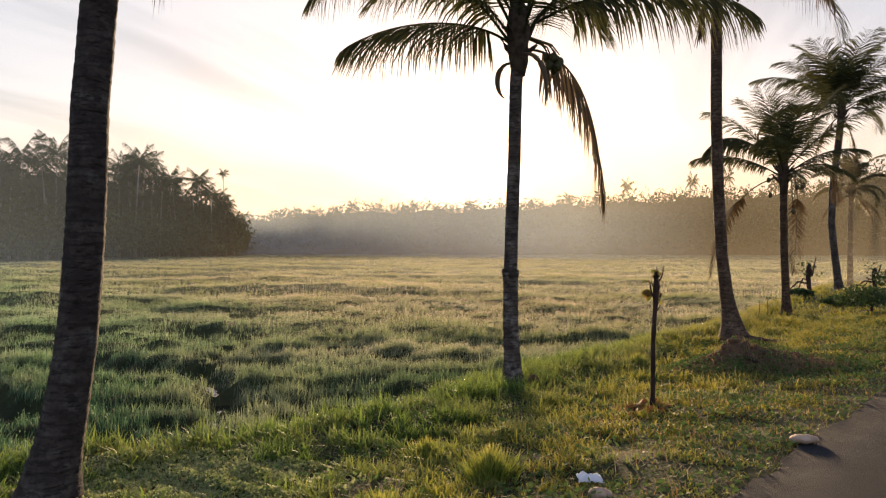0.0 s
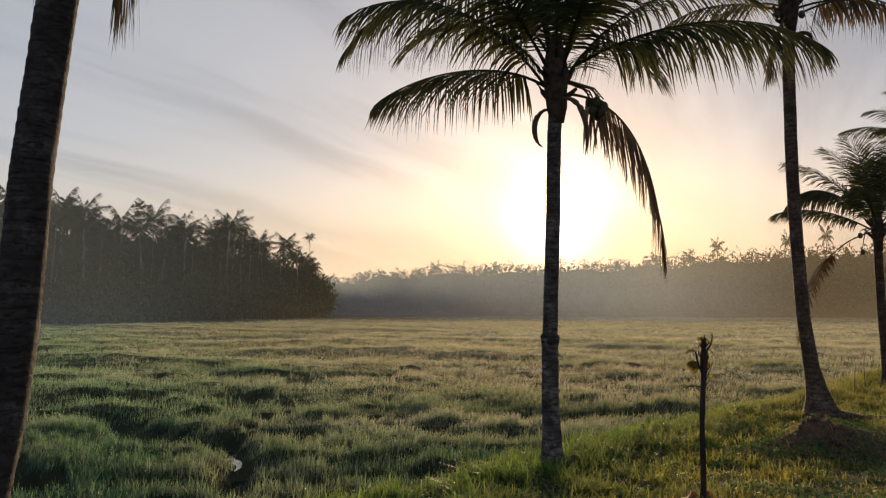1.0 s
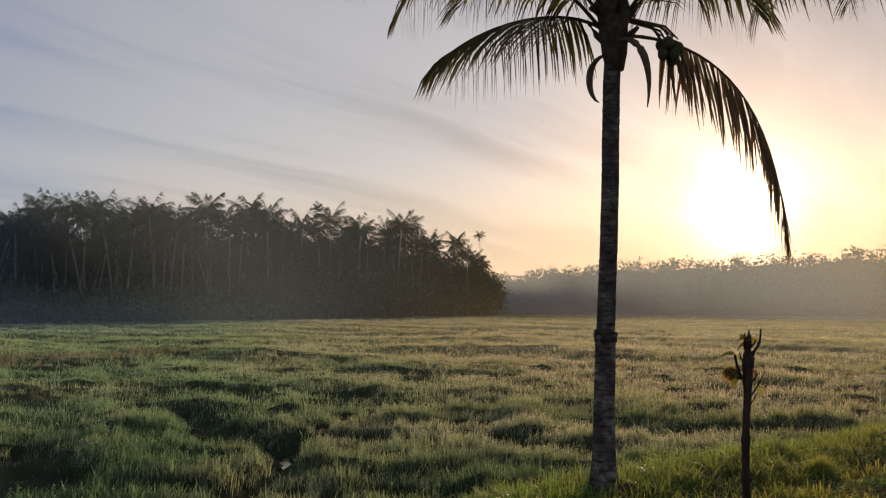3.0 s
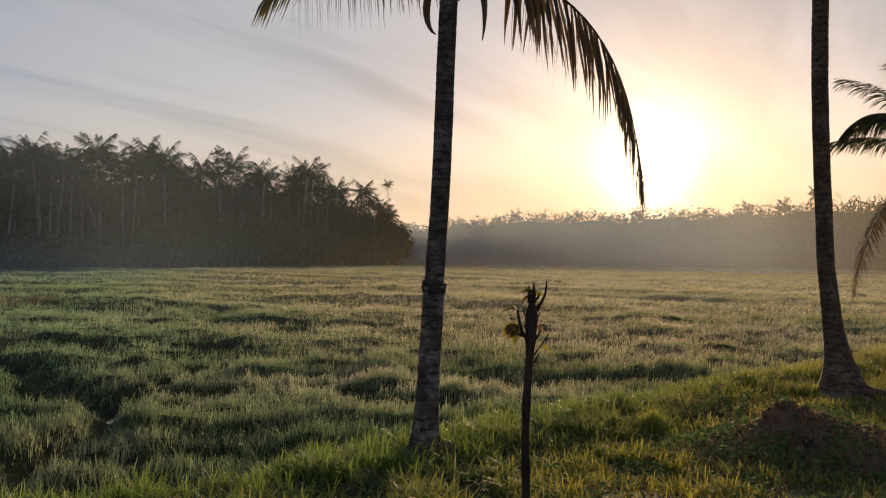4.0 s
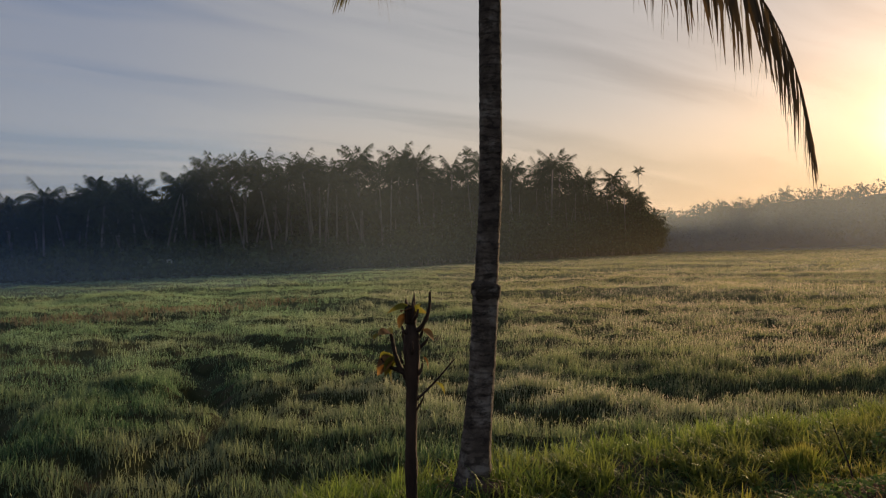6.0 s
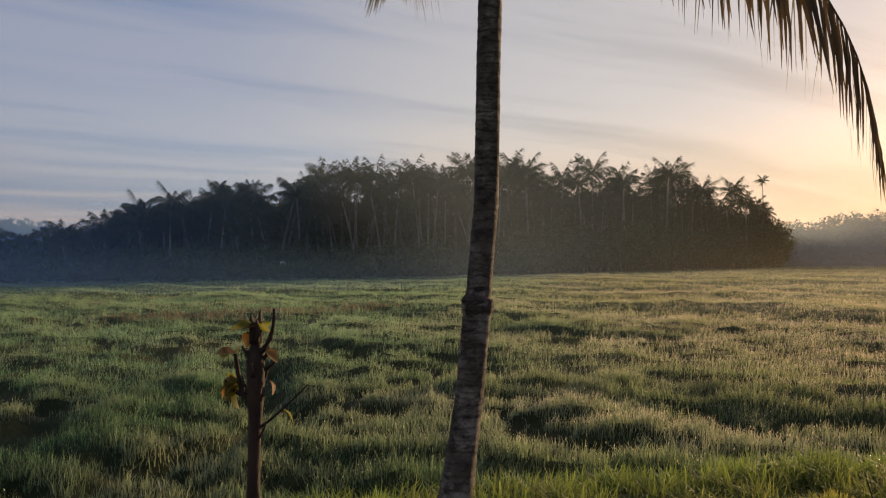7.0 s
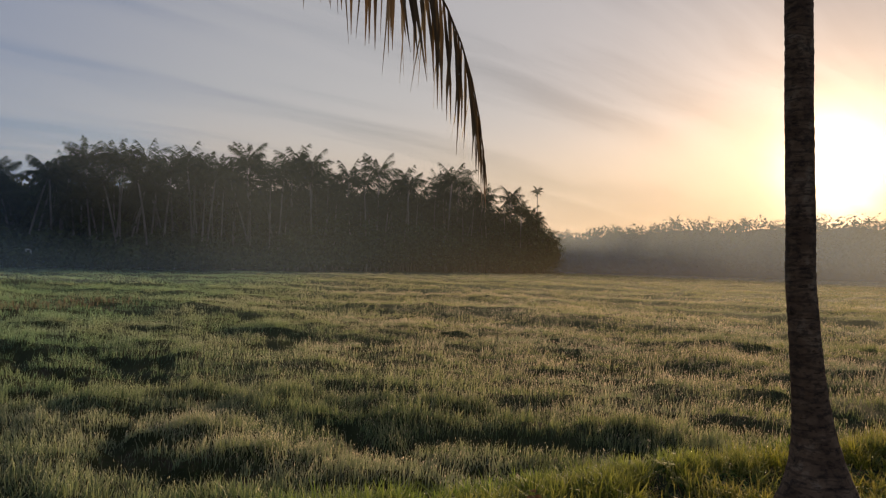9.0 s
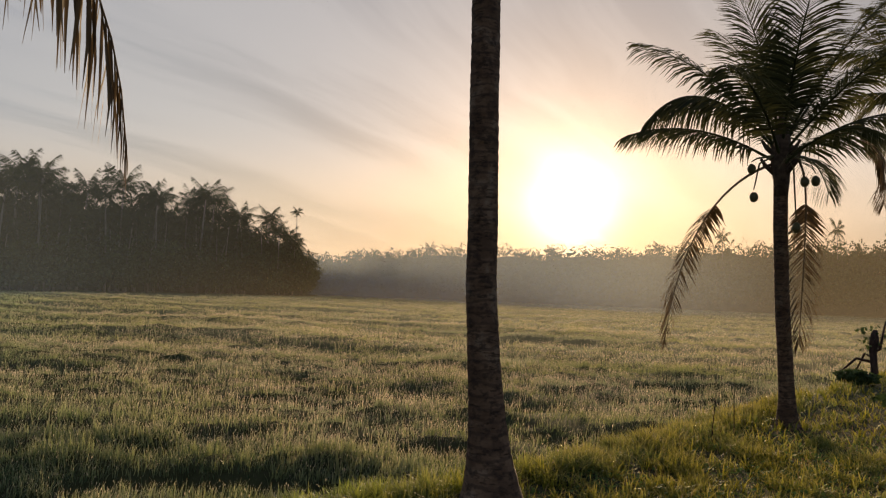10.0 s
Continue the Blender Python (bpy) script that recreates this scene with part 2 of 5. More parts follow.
DEAD_LEAF = leafy("dead_leaf", (0.13, 0.06, 0.02), (0.30, 0.16, 0.05), (0.36, 0.22, 0.08), 0.5, 0.4, 0.7, 3.0)
SOIL = solid("heaped_soil", (0.085, 0.048, 0.028), (0.19, 0.115, 0.066), 5.0, 0.95, 0.9, 45.0, 0.03)
WHITEWASH = solid("weathered_whitewash", (0.55, 0.54, 0.52), (0.78, 0.77, 0.75), 3.0, 0.9, 0.3, 20.0)
STONE = solid("pale_stone", (0.40, 0.26, 0.17), (0.60, 0.44, 0.31), 14.0, 0.8, 0.5, 60.0)


def ground_material():
    mat, n, out = material("ground_soil_and_turf")
    p = place_of(n)
    big = n.noise(p, 0.13, 4.0, 0.6)
    mid = n.noise(p, 1.7, 4.0, 0.6)
    fine = n.noise(p, 24.0, 3.0)
    turf = n.mix(n.span(mid, 0.35, 0.7), rgb(0.018, 0.024, 0.008), rgb(0.048, 0.056, 0.018))
    turf = n.mix(n.math("MULTIPLY", n.span(big, 0.45, 0.65), 0.5), turf, rgb(0.10, 0.10, 0.042))
    # lighter grass green put into far turf, so gaps between blades don't show dark
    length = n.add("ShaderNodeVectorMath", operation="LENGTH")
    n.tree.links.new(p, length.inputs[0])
    far_green = n.math("MULTIPLY", n.span(length.outputs["Value"], 18.0, 60.0), n.span(mid, 0.2, 0.7, 0.7, 1.0))
    turf = n.mix(far_green, turf, rgb(0.088, 0.108, 0.052))
    soil = n.mix(fine, rgb(0.035, 0.027, 0.016), rgb(0.08, 0.06, 0.036))
    bare = n.span(n.math("ADD", n.math("MULTIPLY", mid, 0.7), n.math("MULTIPLY", fine, 0.3)), 0.5, 0.66)
    tone = n.mix(n.math("MULTIPLY", bare, n.math("SUBTRACT", 1.0, far_green)), turf, soil)
    main = n.add("ShaderNodeBsdfPrincipled", Roughness=0.95)
    n.put(main.inputs["Base Color"], tone)
    main.inputs["Specular IOR Level"].default_value = 0.15
    n.put(main.inputs["Normal"], bump(n, n.math("ADD", mid, n.math("MULTIPLY", fine, 0.4)), 0.7, 0.06))
    finish(n, out, main.outputs[0])
    return mat


def asphalt_material():
    mat, n, out = material("worn_asphalt")
    p = place_of(n)
    big = n.noise(p, 0.9, 4.0, 0.6)
    grit = n.add("ShaderNodeTexVoronoi", Vector=p, Scale=110.0).outputs["Distance"]
    fine = n.noise(p, 180.0, 2.0)
    tone = n.mix(n.span(big, 0.35, 0.65), rgb(0.017, 0.018, 0.022), rgb(0.030, 0.031, 0.036))
    tone = n.mix(n.math("MULTIPLY", fine, 0.4), tone, rgb(0.045, 0.046, 0.050))
    main = n.add("ShaderNodeBsdfPrincipled", Roughness=0.9)
    n.put(main.inputs["Base Color"], tone)
    main.inputs["Specular IOR Level"].default_value = 0.08
    n.put(main.inputs["Normal"], bump(n, n.math("ADD", grit, fine), 0.8, 0.01))
    finish(n, out, main.outputs[0])
    return mat


def water_material():
    mat, n, out = material("ditch_water")
    ripple = n.noise(place_of(n), 9.0, 2.0)
    main = n.add("ShaderNodeBsdfPrincipled", Roughness=0.06)
    main.inputs["Base Color"].default_value = rgb(0.02, 0.02, 0.014)
    main.inputs["IOR"].default_value = 1.33
    n.put(main.inputs["Normal"], bump(n, ripple, 0.1, 0.01))
    finish(n, out, main.outputs[0])
    return mat


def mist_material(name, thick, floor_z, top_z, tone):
    """Thin damp air, with glow or haze put into its tone: lets most light pass and scatters a little of what falls on
    it.
    """
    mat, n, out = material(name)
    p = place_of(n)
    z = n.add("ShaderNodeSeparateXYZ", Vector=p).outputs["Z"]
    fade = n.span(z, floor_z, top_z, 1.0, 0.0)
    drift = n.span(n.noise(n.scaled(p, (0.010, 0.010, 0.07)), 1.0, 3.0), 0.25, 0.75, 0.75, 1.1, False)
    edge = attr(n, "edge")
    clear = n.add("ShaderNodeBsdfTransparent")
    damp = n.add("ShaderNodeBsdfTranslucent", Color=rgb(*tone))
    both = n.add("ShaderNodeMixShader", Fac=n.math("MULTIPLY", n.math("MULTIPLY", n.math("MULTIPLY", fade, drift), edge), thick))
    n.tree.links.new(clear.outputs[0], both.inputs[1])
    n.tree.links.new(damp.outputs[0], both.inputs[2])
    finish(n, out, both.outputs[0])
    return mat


DEW, _n, _out = material("dew_drop")
_main = _n.add("ShaderNodeBsdfPrincipled", Roughness=0.05)
_main.inputs["Base Color"].default_value = rgb(0.95, 0.97, 1.0)
_main.inputs["IOR"].default_value = 1.33
_main.inputs["Transmission Weight"].default_value = 1.0
finish(_n, _out, _main.outputs[0])
GROUND, ASPHALT, WATER = ground_material(), asphalt_material(), water_material()
PLASTIC, _n, _out = material("thin_white_plastic")
_main = _n.add("ShaderNodeBsdfPrincipled", Roughness=0.35)
_main.inputs["Base Color"].default_value = rgb(0.72, 0.72, 0.74)
_n.put(_main.inputs["Normal"], bump(_n, _n.noise(place_of(_n), 60.0, 3.0), 0.5, 0.01))
finish(_n, _out, _main.outputs[0])


# ---------------------------------------------------------------- mesh helpers
class Mesh:
    """Gathers vertices and faces, with a 'hue' and an 'along' number for each vertex."""

    def __init__(self):
        self.v, self.f, self.hue, self.along = [], [], [], []

    def ring(self, points, hue=0.5, along=0.5):
        k = len(self.v)
        self.v.extend(points)
        self.hue.extend([hue] * len(points))
        self.along.extend([along] * len(points))
        return k

    def tube(self, path, radii, sides=8, hue=0.5, cap=True, wobble=0.0, rng=None):
        """A round limb along a path of Vectors."""
        rows = []
        for i, c in enumerate(path):
            t = (path[min(i + 1, len(path) - 1)] - path[max(i - 1, 0)]).normalized()
            side = t.cross(Vector((0, 0, 1)))
            side = Vector((1, 0, 0)) if side.length < 0.05 else side.normalized()
            if abs(t.z) > 0.8:
                side = (Vector((1, 0, 0)) - t * t.x).normalized()
            other = t.cross(side)
            pts = []
            for s in range(sides):
                a = 2 * math.pi * s / sides
                r = radii[i] * (1 + (rng.uniform(-wobble, wobble) if rng and wobble else 0))
                pts.append(c + (side * math.cos(a) + other * math.sin(a)) * r)
            rows.append(self.ring(pts, hue, i / max(1, len(path) - 1)))
        for a, b in zip(rows, rows[1:]):
            for s in range(sides):
                q = (s + 1) % sides
                self.f.append((a + s, a + q, b + q, b + s))
        if cap:
            self.f.append(tuple(range(rows[0] + sides - 1, rows[0] - 1, -1)))
            self.f.append(tuple(range(rows[-1], rows[-1] + sides)))

    def strip(self, path, widths, across, hue=0.5):
        """A thin blade: a pair of vertices at each step, a point at the end."""
        last = None
        for i, c in enumerate(path):
            w = across * (widths[i] * 0.5)
            k = self.ring([c - w, c + w], hue, i / (len(path) - 1))
            if last is not None:
                self.f.append((last, last + 1, k + 1, k))
            last = k

    def data(self, name, mat, smooth=True):
        me = bpy.data.meshes.new(name)
        me.from_pydata([tuple(p) for p in self.v], [], self.f)
        for key, values in (("hue", self.hue), ("along", self.along)):
            me.attributes.new(key, "FLOAT", "POINT").data.foreach_set("value", np.array(values, dtype=np.float32))
        me.materials.append(mat)
        if smooth:
            me.polygons.foreach_set("use_smooth", [True] * len(me.polygons))
        me.update()
        return me


def part(name, mesh, mat, parent=None, label="", smooth=True):
    """Links a gathered Mesh as one object under a thing or a part."""
    ob = new(name, mesh if isinstance(mesh, bpy.types.Mesh) else mesh.data(name, mat, smooth))
    ob.parent = parent
    return tagged(ob, label)


def thing(name, at, label, category, group="", kind=""):
    ob = new(name)
    ob.empty_display_size = 0.2
    ob.location = at
    return tagged(ob, label, category, group, kind)


def raw_mesh(name, verts, loops, sizes, mat, hue=None, along=None, smooth=False):
    """A big mesh straight from arrays: vertices (n, 3), corner indices, and how many corners each face has."""
    me = bpy.data.meshes.new(name)
    me.vertices.add(len(verts))
    me.vertices.foreach_set("co", np.asarray(verts, dtype=np.float32).ravel())
    me.loops.add(len(loops))
    me.loops.foreach_set("vertex_index", np.asarray(loops, dtype=np.int32))
    me.polygons.add(len(sizes))
    sizes = np.asarray(sizes, dtype=np.int32)
    me.polygons.foreach_set("loop_start", np.concatenate([[0], np.cumsum(sizes)[:-1]]).astype(np.int32))
    for key, values in (("hue", hue), ("along", along)):
        if values is not None:
            me.attributes.new(key, "FLOAT", "POINT").data.foreach_set("value", np.asarray(values, dtype=np.float32))
    me.materials.append(mat)
    me.update(calc_edges=True)
    if smooth:
        me.polygons.foreach_set("use_smooth", np.ones(len(sizes), dtype=bool))
    me.validate()
    return me


# ---------------------------------------------------------------- lie of the land
EDGE_Y = np.array([-400, -20, 0, 6.5, 8.4, 9.2, 10.4, 12.0, 13.2, 14.5, 15.5, 17.8, 19.3, 22.3, 24.2, 27.5, 30.7, 34.2, 39.0, 60.0, 100.0, 500.0])
EDGE_X = np.array([-150, -15, -9, -6.6, -5.8, -4.65, -4.1, -3.45, -3.25, -2.85, -2.4, -1.7, -1.3, -0.2, 0.45, 1.2, 1.7, 2.8, 3.9, 9.0, 22.0, 160.0])
ROAD_Y = np.array([-400, -20, 2.4, 7.5, 9.3, 12.4, 20.0, 60.0, 500.0])
ROAD_X = np.array([-140, -9.4, -1.8, -0.07, 0.54, 1.79, 4.4, 17.0, 200.0])


def smooth01(v):
    v = np.clip(v, 0, 1)
    return v * v * (3 - 2 * v)


def waves(x, y, seed, size):
    """Cheap rolling noise in about -1 to 1."""
    r = np.random.RandomState(seed)
    out = np.zeros_like(np.asarray(x, dtype=float))
    for k in range(7):
        a, f, ph = r.uniform(0, 2 * np.pi), r.uniform(0.6, 1.7) / size, r.uniform(0, 6.3)
        out = out + np.sin((x * np.cos(a) + y * np.sin(a)) * 2 * np.pi * f + ph + 1.3 * np.sin((y * np.cos(a) - x * np.sin(a)) * f * 2.1 + ph))
    return out / 4.2


def ditch(x, y, w=0.24):
    """1 along the wet ditch that runs out from the bank, 0 away from it."""
    return np.exp(-((x + 7.1 + 0.86 * (y - 12.3) + 0.15 * np.sin(y * 2.3)) / w) ** 2) * smooth01((2.3 - np.abs(y - 12.9)) / 0.8)


def hollow(x, y):
    """1 along the trampled hollow that leads on from the ditch across the field, 0 away from it."""
    t = np.clip((x + 8.0) / -5.2, 0, 1)
    away = np.hypot(x - (-8.0 - 5.2 * t), y - (13.5 + 1.4 * t + 0.25 * np.sin(t * 9.0)))
    return np.exp(-(away / 0.42) ** 2)


def lushness(x, y):
    """How high the field grass stands from place to place, 0 to 1: soft long heaps with sharp dark hollows between."""
    u, v = 0.87 * x + 0.5 * y, 0.87 * y - 0.5 * x
    w = waves(x, y, 11, 1.5) * 0.42 + waves(0.4 * u, v, 16, 1.7) * 0.40 + waves(0.4 * u, v, 12, 4.6) * 0.36 + waves(x, y, 13, 0.6) * 0.26 + waves(0.5 * u, v, 14, 13.0) * 0.22
    return 0.62 * smooth01((w + 0.42) / 0.32) + 0.38 * smooth01((w - 0.05) / 0.8)


def seeding(x, y):
    """Long swaths where more or less of the grass has gone to seed."""
    u, v = 0.87 * x + 0.5 * y, 0.87 * y - 0.5 * x
    strip = (1 - smooth01((np.interp(y, EDGE_Y, EDGE_X) - x) / 4.5)) * smooth01((21.0 - y) / 5.0)
    near = np.exp(-(((x + 7.5) / 4.0) ** 2 + ((y - 11.5) / 3.5) ** 2))
    return np.clip(0.90 + 0.30 * waves(0.3 * u, v, 19, 5.0) + 0.24 * waves(0.3 * u, v, 20, 15.0) - 0.75 * near - 0.68 * strip, 0.05, 1.15)


def land(x, y):
    """Height of the ground: road verge near 0, bank, and the low wet field."""
    x, y = np.asarray(x, dtype=float), np.asarray(y, dtype=float)
    s = x - np.interp(y, EDGE_Y, EDGE_X)
    d = np.interp(y, ROAD_Y, ROAD_X) - x
    field = -0.88 + 0.05 * waves(x, y, 3, 6.0) + 0.42 * lushness(x, y) + 0.16 * waves(0.3 * x, y, 17, 11.0) * smooth01((np.hypot(x, y) - 22) / 25)
    verge = -0.015 - 0.33 * smooth01(d / 4.0) + 0.035 * waves(x, y, 5, 1.6) * smooth01(d / 0.8) + 0.10 * smooth01((y - 28) / 12)
    z = field + (verge - field) * smooth01((s + 0.75) / 1.15)
    z = z - 0.26 * hollow(x, y)
    return z + (-0.98 - z) * np.clip(1.0 * ditch(x, y), 0, 1)


def ground_sheet():
    u = np.linspace(-1, 1, 310)
    xs, ys = -2 + 1400 * np.sinh(u * 6.2) / np.sinh(6.2), 16 + 1400 * np.sinh(u * 6.2) / np.sinh(6.2)
    gx, gy = np.meshgrid(xs, ys)
    gz = land(gx, gy)
    under = np.interp(gy, ROAD_Y, ROAD_X)
    on_road = (gx > under + 0.1)
    gz = np.where(on_road, -0.03, gz)
    n = len(xs)
    i, j = np.meshgrid(np.arange(n - 1), np.arange(n - 1))
    k = (j * n + i).ravel()
    loops = np.stack([k, k + 1, k + n + 1, k + n], 1).ravel()
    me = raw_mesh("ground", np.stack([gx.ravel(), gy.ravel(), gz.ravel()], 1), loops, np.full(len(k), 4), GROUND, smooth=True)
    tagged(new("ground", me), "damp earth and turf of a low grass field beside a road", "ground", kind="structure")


ground_sheet()


def road():
    ys = np.concatenate([np.linspace(-60, 0, 40), np.linspace(0.15, 40, 260), np.linspace(41, 220, 60)])
    r = np.random.RandomState(8)
    rows = []
    for y in ys:
        x = float(np.interp(y, ROAD_Y, ROAD_X))
        ragged = 0.05 * math.sin(y * 3.1) + 0.03 * math.sin(y * 9.7 + 1) + r.uniform(-0.025, 0.025)
        rows.append([(x + ragged, y, -0.035), (x + ragged + 0.03, y, 0.004), (x + 0.6, y, 0.012), (x + 2.2, y, 0.025), (x + 4.4, y, 0.004), (x + 4.45, y, -0.035)])
    v = np.array(rows).reshape(-1, 3)
    m = 6
    i, j = np.meshgrid(np.arange(m - 1), np.arange(len(ys) - 1))
    k = (j * m + i).ravel()
    me = raw_mesh("road", v, np.stack([k, k + 1, k + m + 1, k + m], 1).ravel(), np.full(len(k), 4), ASPHALT, smooth=True)
    tagged(new("road", me), "narrow worn grey asphalt road with a ragged edge", "road", kind="structure")


road()


# ---------------------------------------------------------------- grass
def blades(rng, x, y, z, height, width, lean, hue, segs=2, aim=None):
    """Arrays for a crowd of bent blades: two vertices at each of segs steps and one at the tip."""
    n = len(x)
    a = rng.uniform(0, 2 * np.pi, n) if aim is None else aim
    face = a + np.pi / 2 + rng.uniform(-0.7, 0.7, n)
    verts, along = [], []
    for s in range(segs + 1):
        t = s / segs
        bend = lean * height * t ** 1.8
        cx, cy = x + np.cos(a) * bend, y + np.sin(a) * bend
        cz = z + height * (t - 0.32 * np.clip(lean, 0, 1.3) * t ** 2)
        w = width * (1 - 0.35 * t) * 0.5
        if s < segs:
            verts.append(np.stack([cx - np.cos(face) * w, cy - np.sin(face) * w, cz], 1))
            verts.append(np.stack([cx + np.cos(face) * w, cy + np.sin(face) * w, cz], 1))
            along += [t, t]
        else:
            verts.append(np.stack([cx, cy, cz], 1))
            along.append(1.0)
    per = 2 * segs + 1
    v = np.stack(verts, 1).reshape(-1, 3)
    base = np.arange(n) * per
    faces, sizes = [], []
    for s in range(segs - 1):
        faces.append(np.stack([base + 2 * s, base + 2 * s + 1, base + 2 * s + 3, base + 2 * s + 2], 1))
    tri = np.stack([base + per - 3, base + per - 2, base + per - 1], 1)
    loops = np.concatenate([f.ravel() for f in faces] + [tri.ravel()])
    sizes = np.concatenate([np.full(n * (segs - 1), 4), np.full(n, 3)])
    return v, loops, sizes, np.repeat(hue, per), np.tile(np.array(along), n)


def joined(parts):
    v, l, s, h, a, k = [], [], [], [], [], 0
    for (pv, pl, ps, ph, pa) in parts:
        v.append(pv), l.append(pl + k), s.append(ps), h.append(ph), a.append(pa)
        k += len(pv)
    return np.concatenate(v), np.concatenate(l), np.concatenate(s), np.concatenate(h), np.concatenate(a)


EYE_X, EYE_Y = 1.2, 8.0


def scatter_polar(rng, n, r0, r1, az0, az1):
    """Points spread evenly over a sector of the plan round the middle of the walk; az in degrees left of +y."""
    r = np.sqrt(rng.uniform(r0 * r0, r1 * r1, n))
    a = np.radians(rng.uniform(az0, az1, n))
    return EYE_X - r * np.sin(a), EYE_Y + r * np.cos(a), r


def bank_side(x, y):
    return x - np.interp(y, EDGE_Y, EDGE_X)


def field_grass():
    rng = np.random.RandomState(21)
    crowd = []
    for count, r0, r1, az0, az1, wide, tall, segs, lean in (
            (280000, 3, 15, -12, 105, 0.0085, 0.85, 2, 0.42), (280000, 15, 30, -12, 103, 0.0115, 0.9, 1, 0.45),
            (300000, 30, 58, -12, 100, 0.019, 1.0, 1, 0.4), (300000, 58, 130, -14, 98, 0.048, 1.0, 1, 0.4),
            (80000, 130, 240, -14, 42, 0.13, 1.0, 1, 0.4)):
        x, y, r = scatter_polar(rng, count, r0, r1, az0, az1)
        keep = bank_side(x, y) < rng.uniform(-0.55, 0.15, count)
        lush = lushness(x, y)
        keep &= (rng.uniform(0, 1, count) < 0.13 + 0.97 * lush) & (rng.uniform(0, 1, count) > 1.0 * ditch(x, y, 0.32) + 0.5 * hollow(x, y))
        x, y, lush = x[keep], y[keep], lush[keep]
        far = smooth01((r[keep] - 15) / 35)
        knot = waves(x, y, 18, 0.26) * (1 - far) + 0.8 * waves(x, y, 28, 0.7) * smooth01((r[keep] - 8) / 15) * (1 - smooth01((r[keep] - 45) / 40)) + 0.8 * waves(0.6 * x, y, 29, 2.2) * smooth01((r[keep] - 25) / 30)
        u, v = 0.87 * x + 0.5 * y, 0.87 * y - 0.5 * x
        streak = waves(0.22 * u, v, 26, 4.0) + waves(0.22 * u, v, 27, 12.0)
        h = (0.050 + 0.185 * lush) * (1.0 + 0.40 * np.clip(knot, -1, 1)) * (1 + rng.uniform(-0.4, 0.45, len(x)) * (1 - 0.6 * far)) * tall * (1 - 0.45 * hollow(x, y))
        # shade of the hollows and haze over far blades, put into the blade colour
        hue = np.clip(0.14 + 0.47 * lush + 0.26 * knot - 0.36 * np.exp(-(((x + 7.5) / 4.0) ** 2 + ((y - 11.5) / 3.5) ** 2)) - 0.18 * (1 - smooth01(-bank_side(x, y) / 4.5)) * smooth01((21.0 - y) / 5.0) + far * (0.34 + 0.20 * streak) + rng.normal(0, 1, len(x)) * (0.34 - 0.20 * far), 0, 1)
        aim = 0.5 + waves(x, y, 15, 3.0) * 2.0 + rng.normal(0, 1.6, len(x))
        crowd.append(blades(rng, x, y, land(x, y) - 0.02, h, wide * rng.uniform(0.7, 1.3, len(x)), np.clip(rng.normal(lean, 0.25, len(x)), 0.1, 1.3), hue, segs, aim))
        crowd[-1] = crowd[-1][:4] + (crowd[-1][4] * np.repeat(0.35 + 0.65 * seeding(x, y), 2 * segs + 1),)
        if r0 < 58:
            # seed heads on some of the blades
            tips = crowd[-1][0].reshape(-1, 2 * segs + 1, 3)[:, -1]
            pick = rng.uniform(0, 1, len(tips)) < (0.34 if r0 < 15 else 0.30) * np.clip(seeding(x, y), 0, 1) * (0.3 + 0.7 * lush)
            tips, size = tips[pick], rng.uniform(0.6, 1.3, int(pick.sum())) * (0.026 if r0 < 15 else 0.034 if r0 < 30 else 0.058)
            a = rng.uniform(0, 2 * np.pi, len(tips))
            lie = np.stack([np.cos(a) * 0.35, np.sin(a) * 0.35, np.full(len(a), 0.94)], 1) * size[:, None]
            wide = np.stack([-np.sin(a), np.cos(a), np.zeros(len(a))], 1) * size[:, None] * 0.14
            low = tips - 0.35 * lie
            crowd.append((np.stack([low, low + 0.5 * lie + wide, low + lie, low + 0.5 * lie - wide], 1).reshape(-1, 3), np.arange(len(a) * 4), np.full(len(a), 4),
                          np.repeat(np.clip(rng.normal(0.45, 0.25, len(a)), 0, 1), 4), np.full(len(a) * 4, 0.78)))
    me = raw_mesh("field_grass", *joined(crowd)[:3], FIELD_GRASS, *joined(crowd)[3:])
    tagged(new("field_grass", me), "dewy field of soft uneven grass with pale straw-coloured tips", "grass", kind="stuff")


def carpet(x, y):
    """1 on the mat of low herbs below the leaning palm, 0 away from it."""
    return smooth01(1.6 - 1.3 * np.hypot((x + 4.1) / 1.05, (y - 7.65) / 0.85))


def worn(x, y):
    """Bare trodden soil by the young palm's foot and in a small washed-out cut beyond it."""
    return np.clip(np.exp(-(((x + 2.75) / 0.42) ** 2 + ((y - 13.05) / 0.34) ** 2)) + np.exp(-(((x + 2.6) / 0.34) ** 2 + ((y - 14.5) / 0.26) ** 2)) + 0.8 * np.exp(-(((x + 3.3) / 0.3) ** 2 + ((y - 13.9) / 0.25) ** 2)), 0, 1)


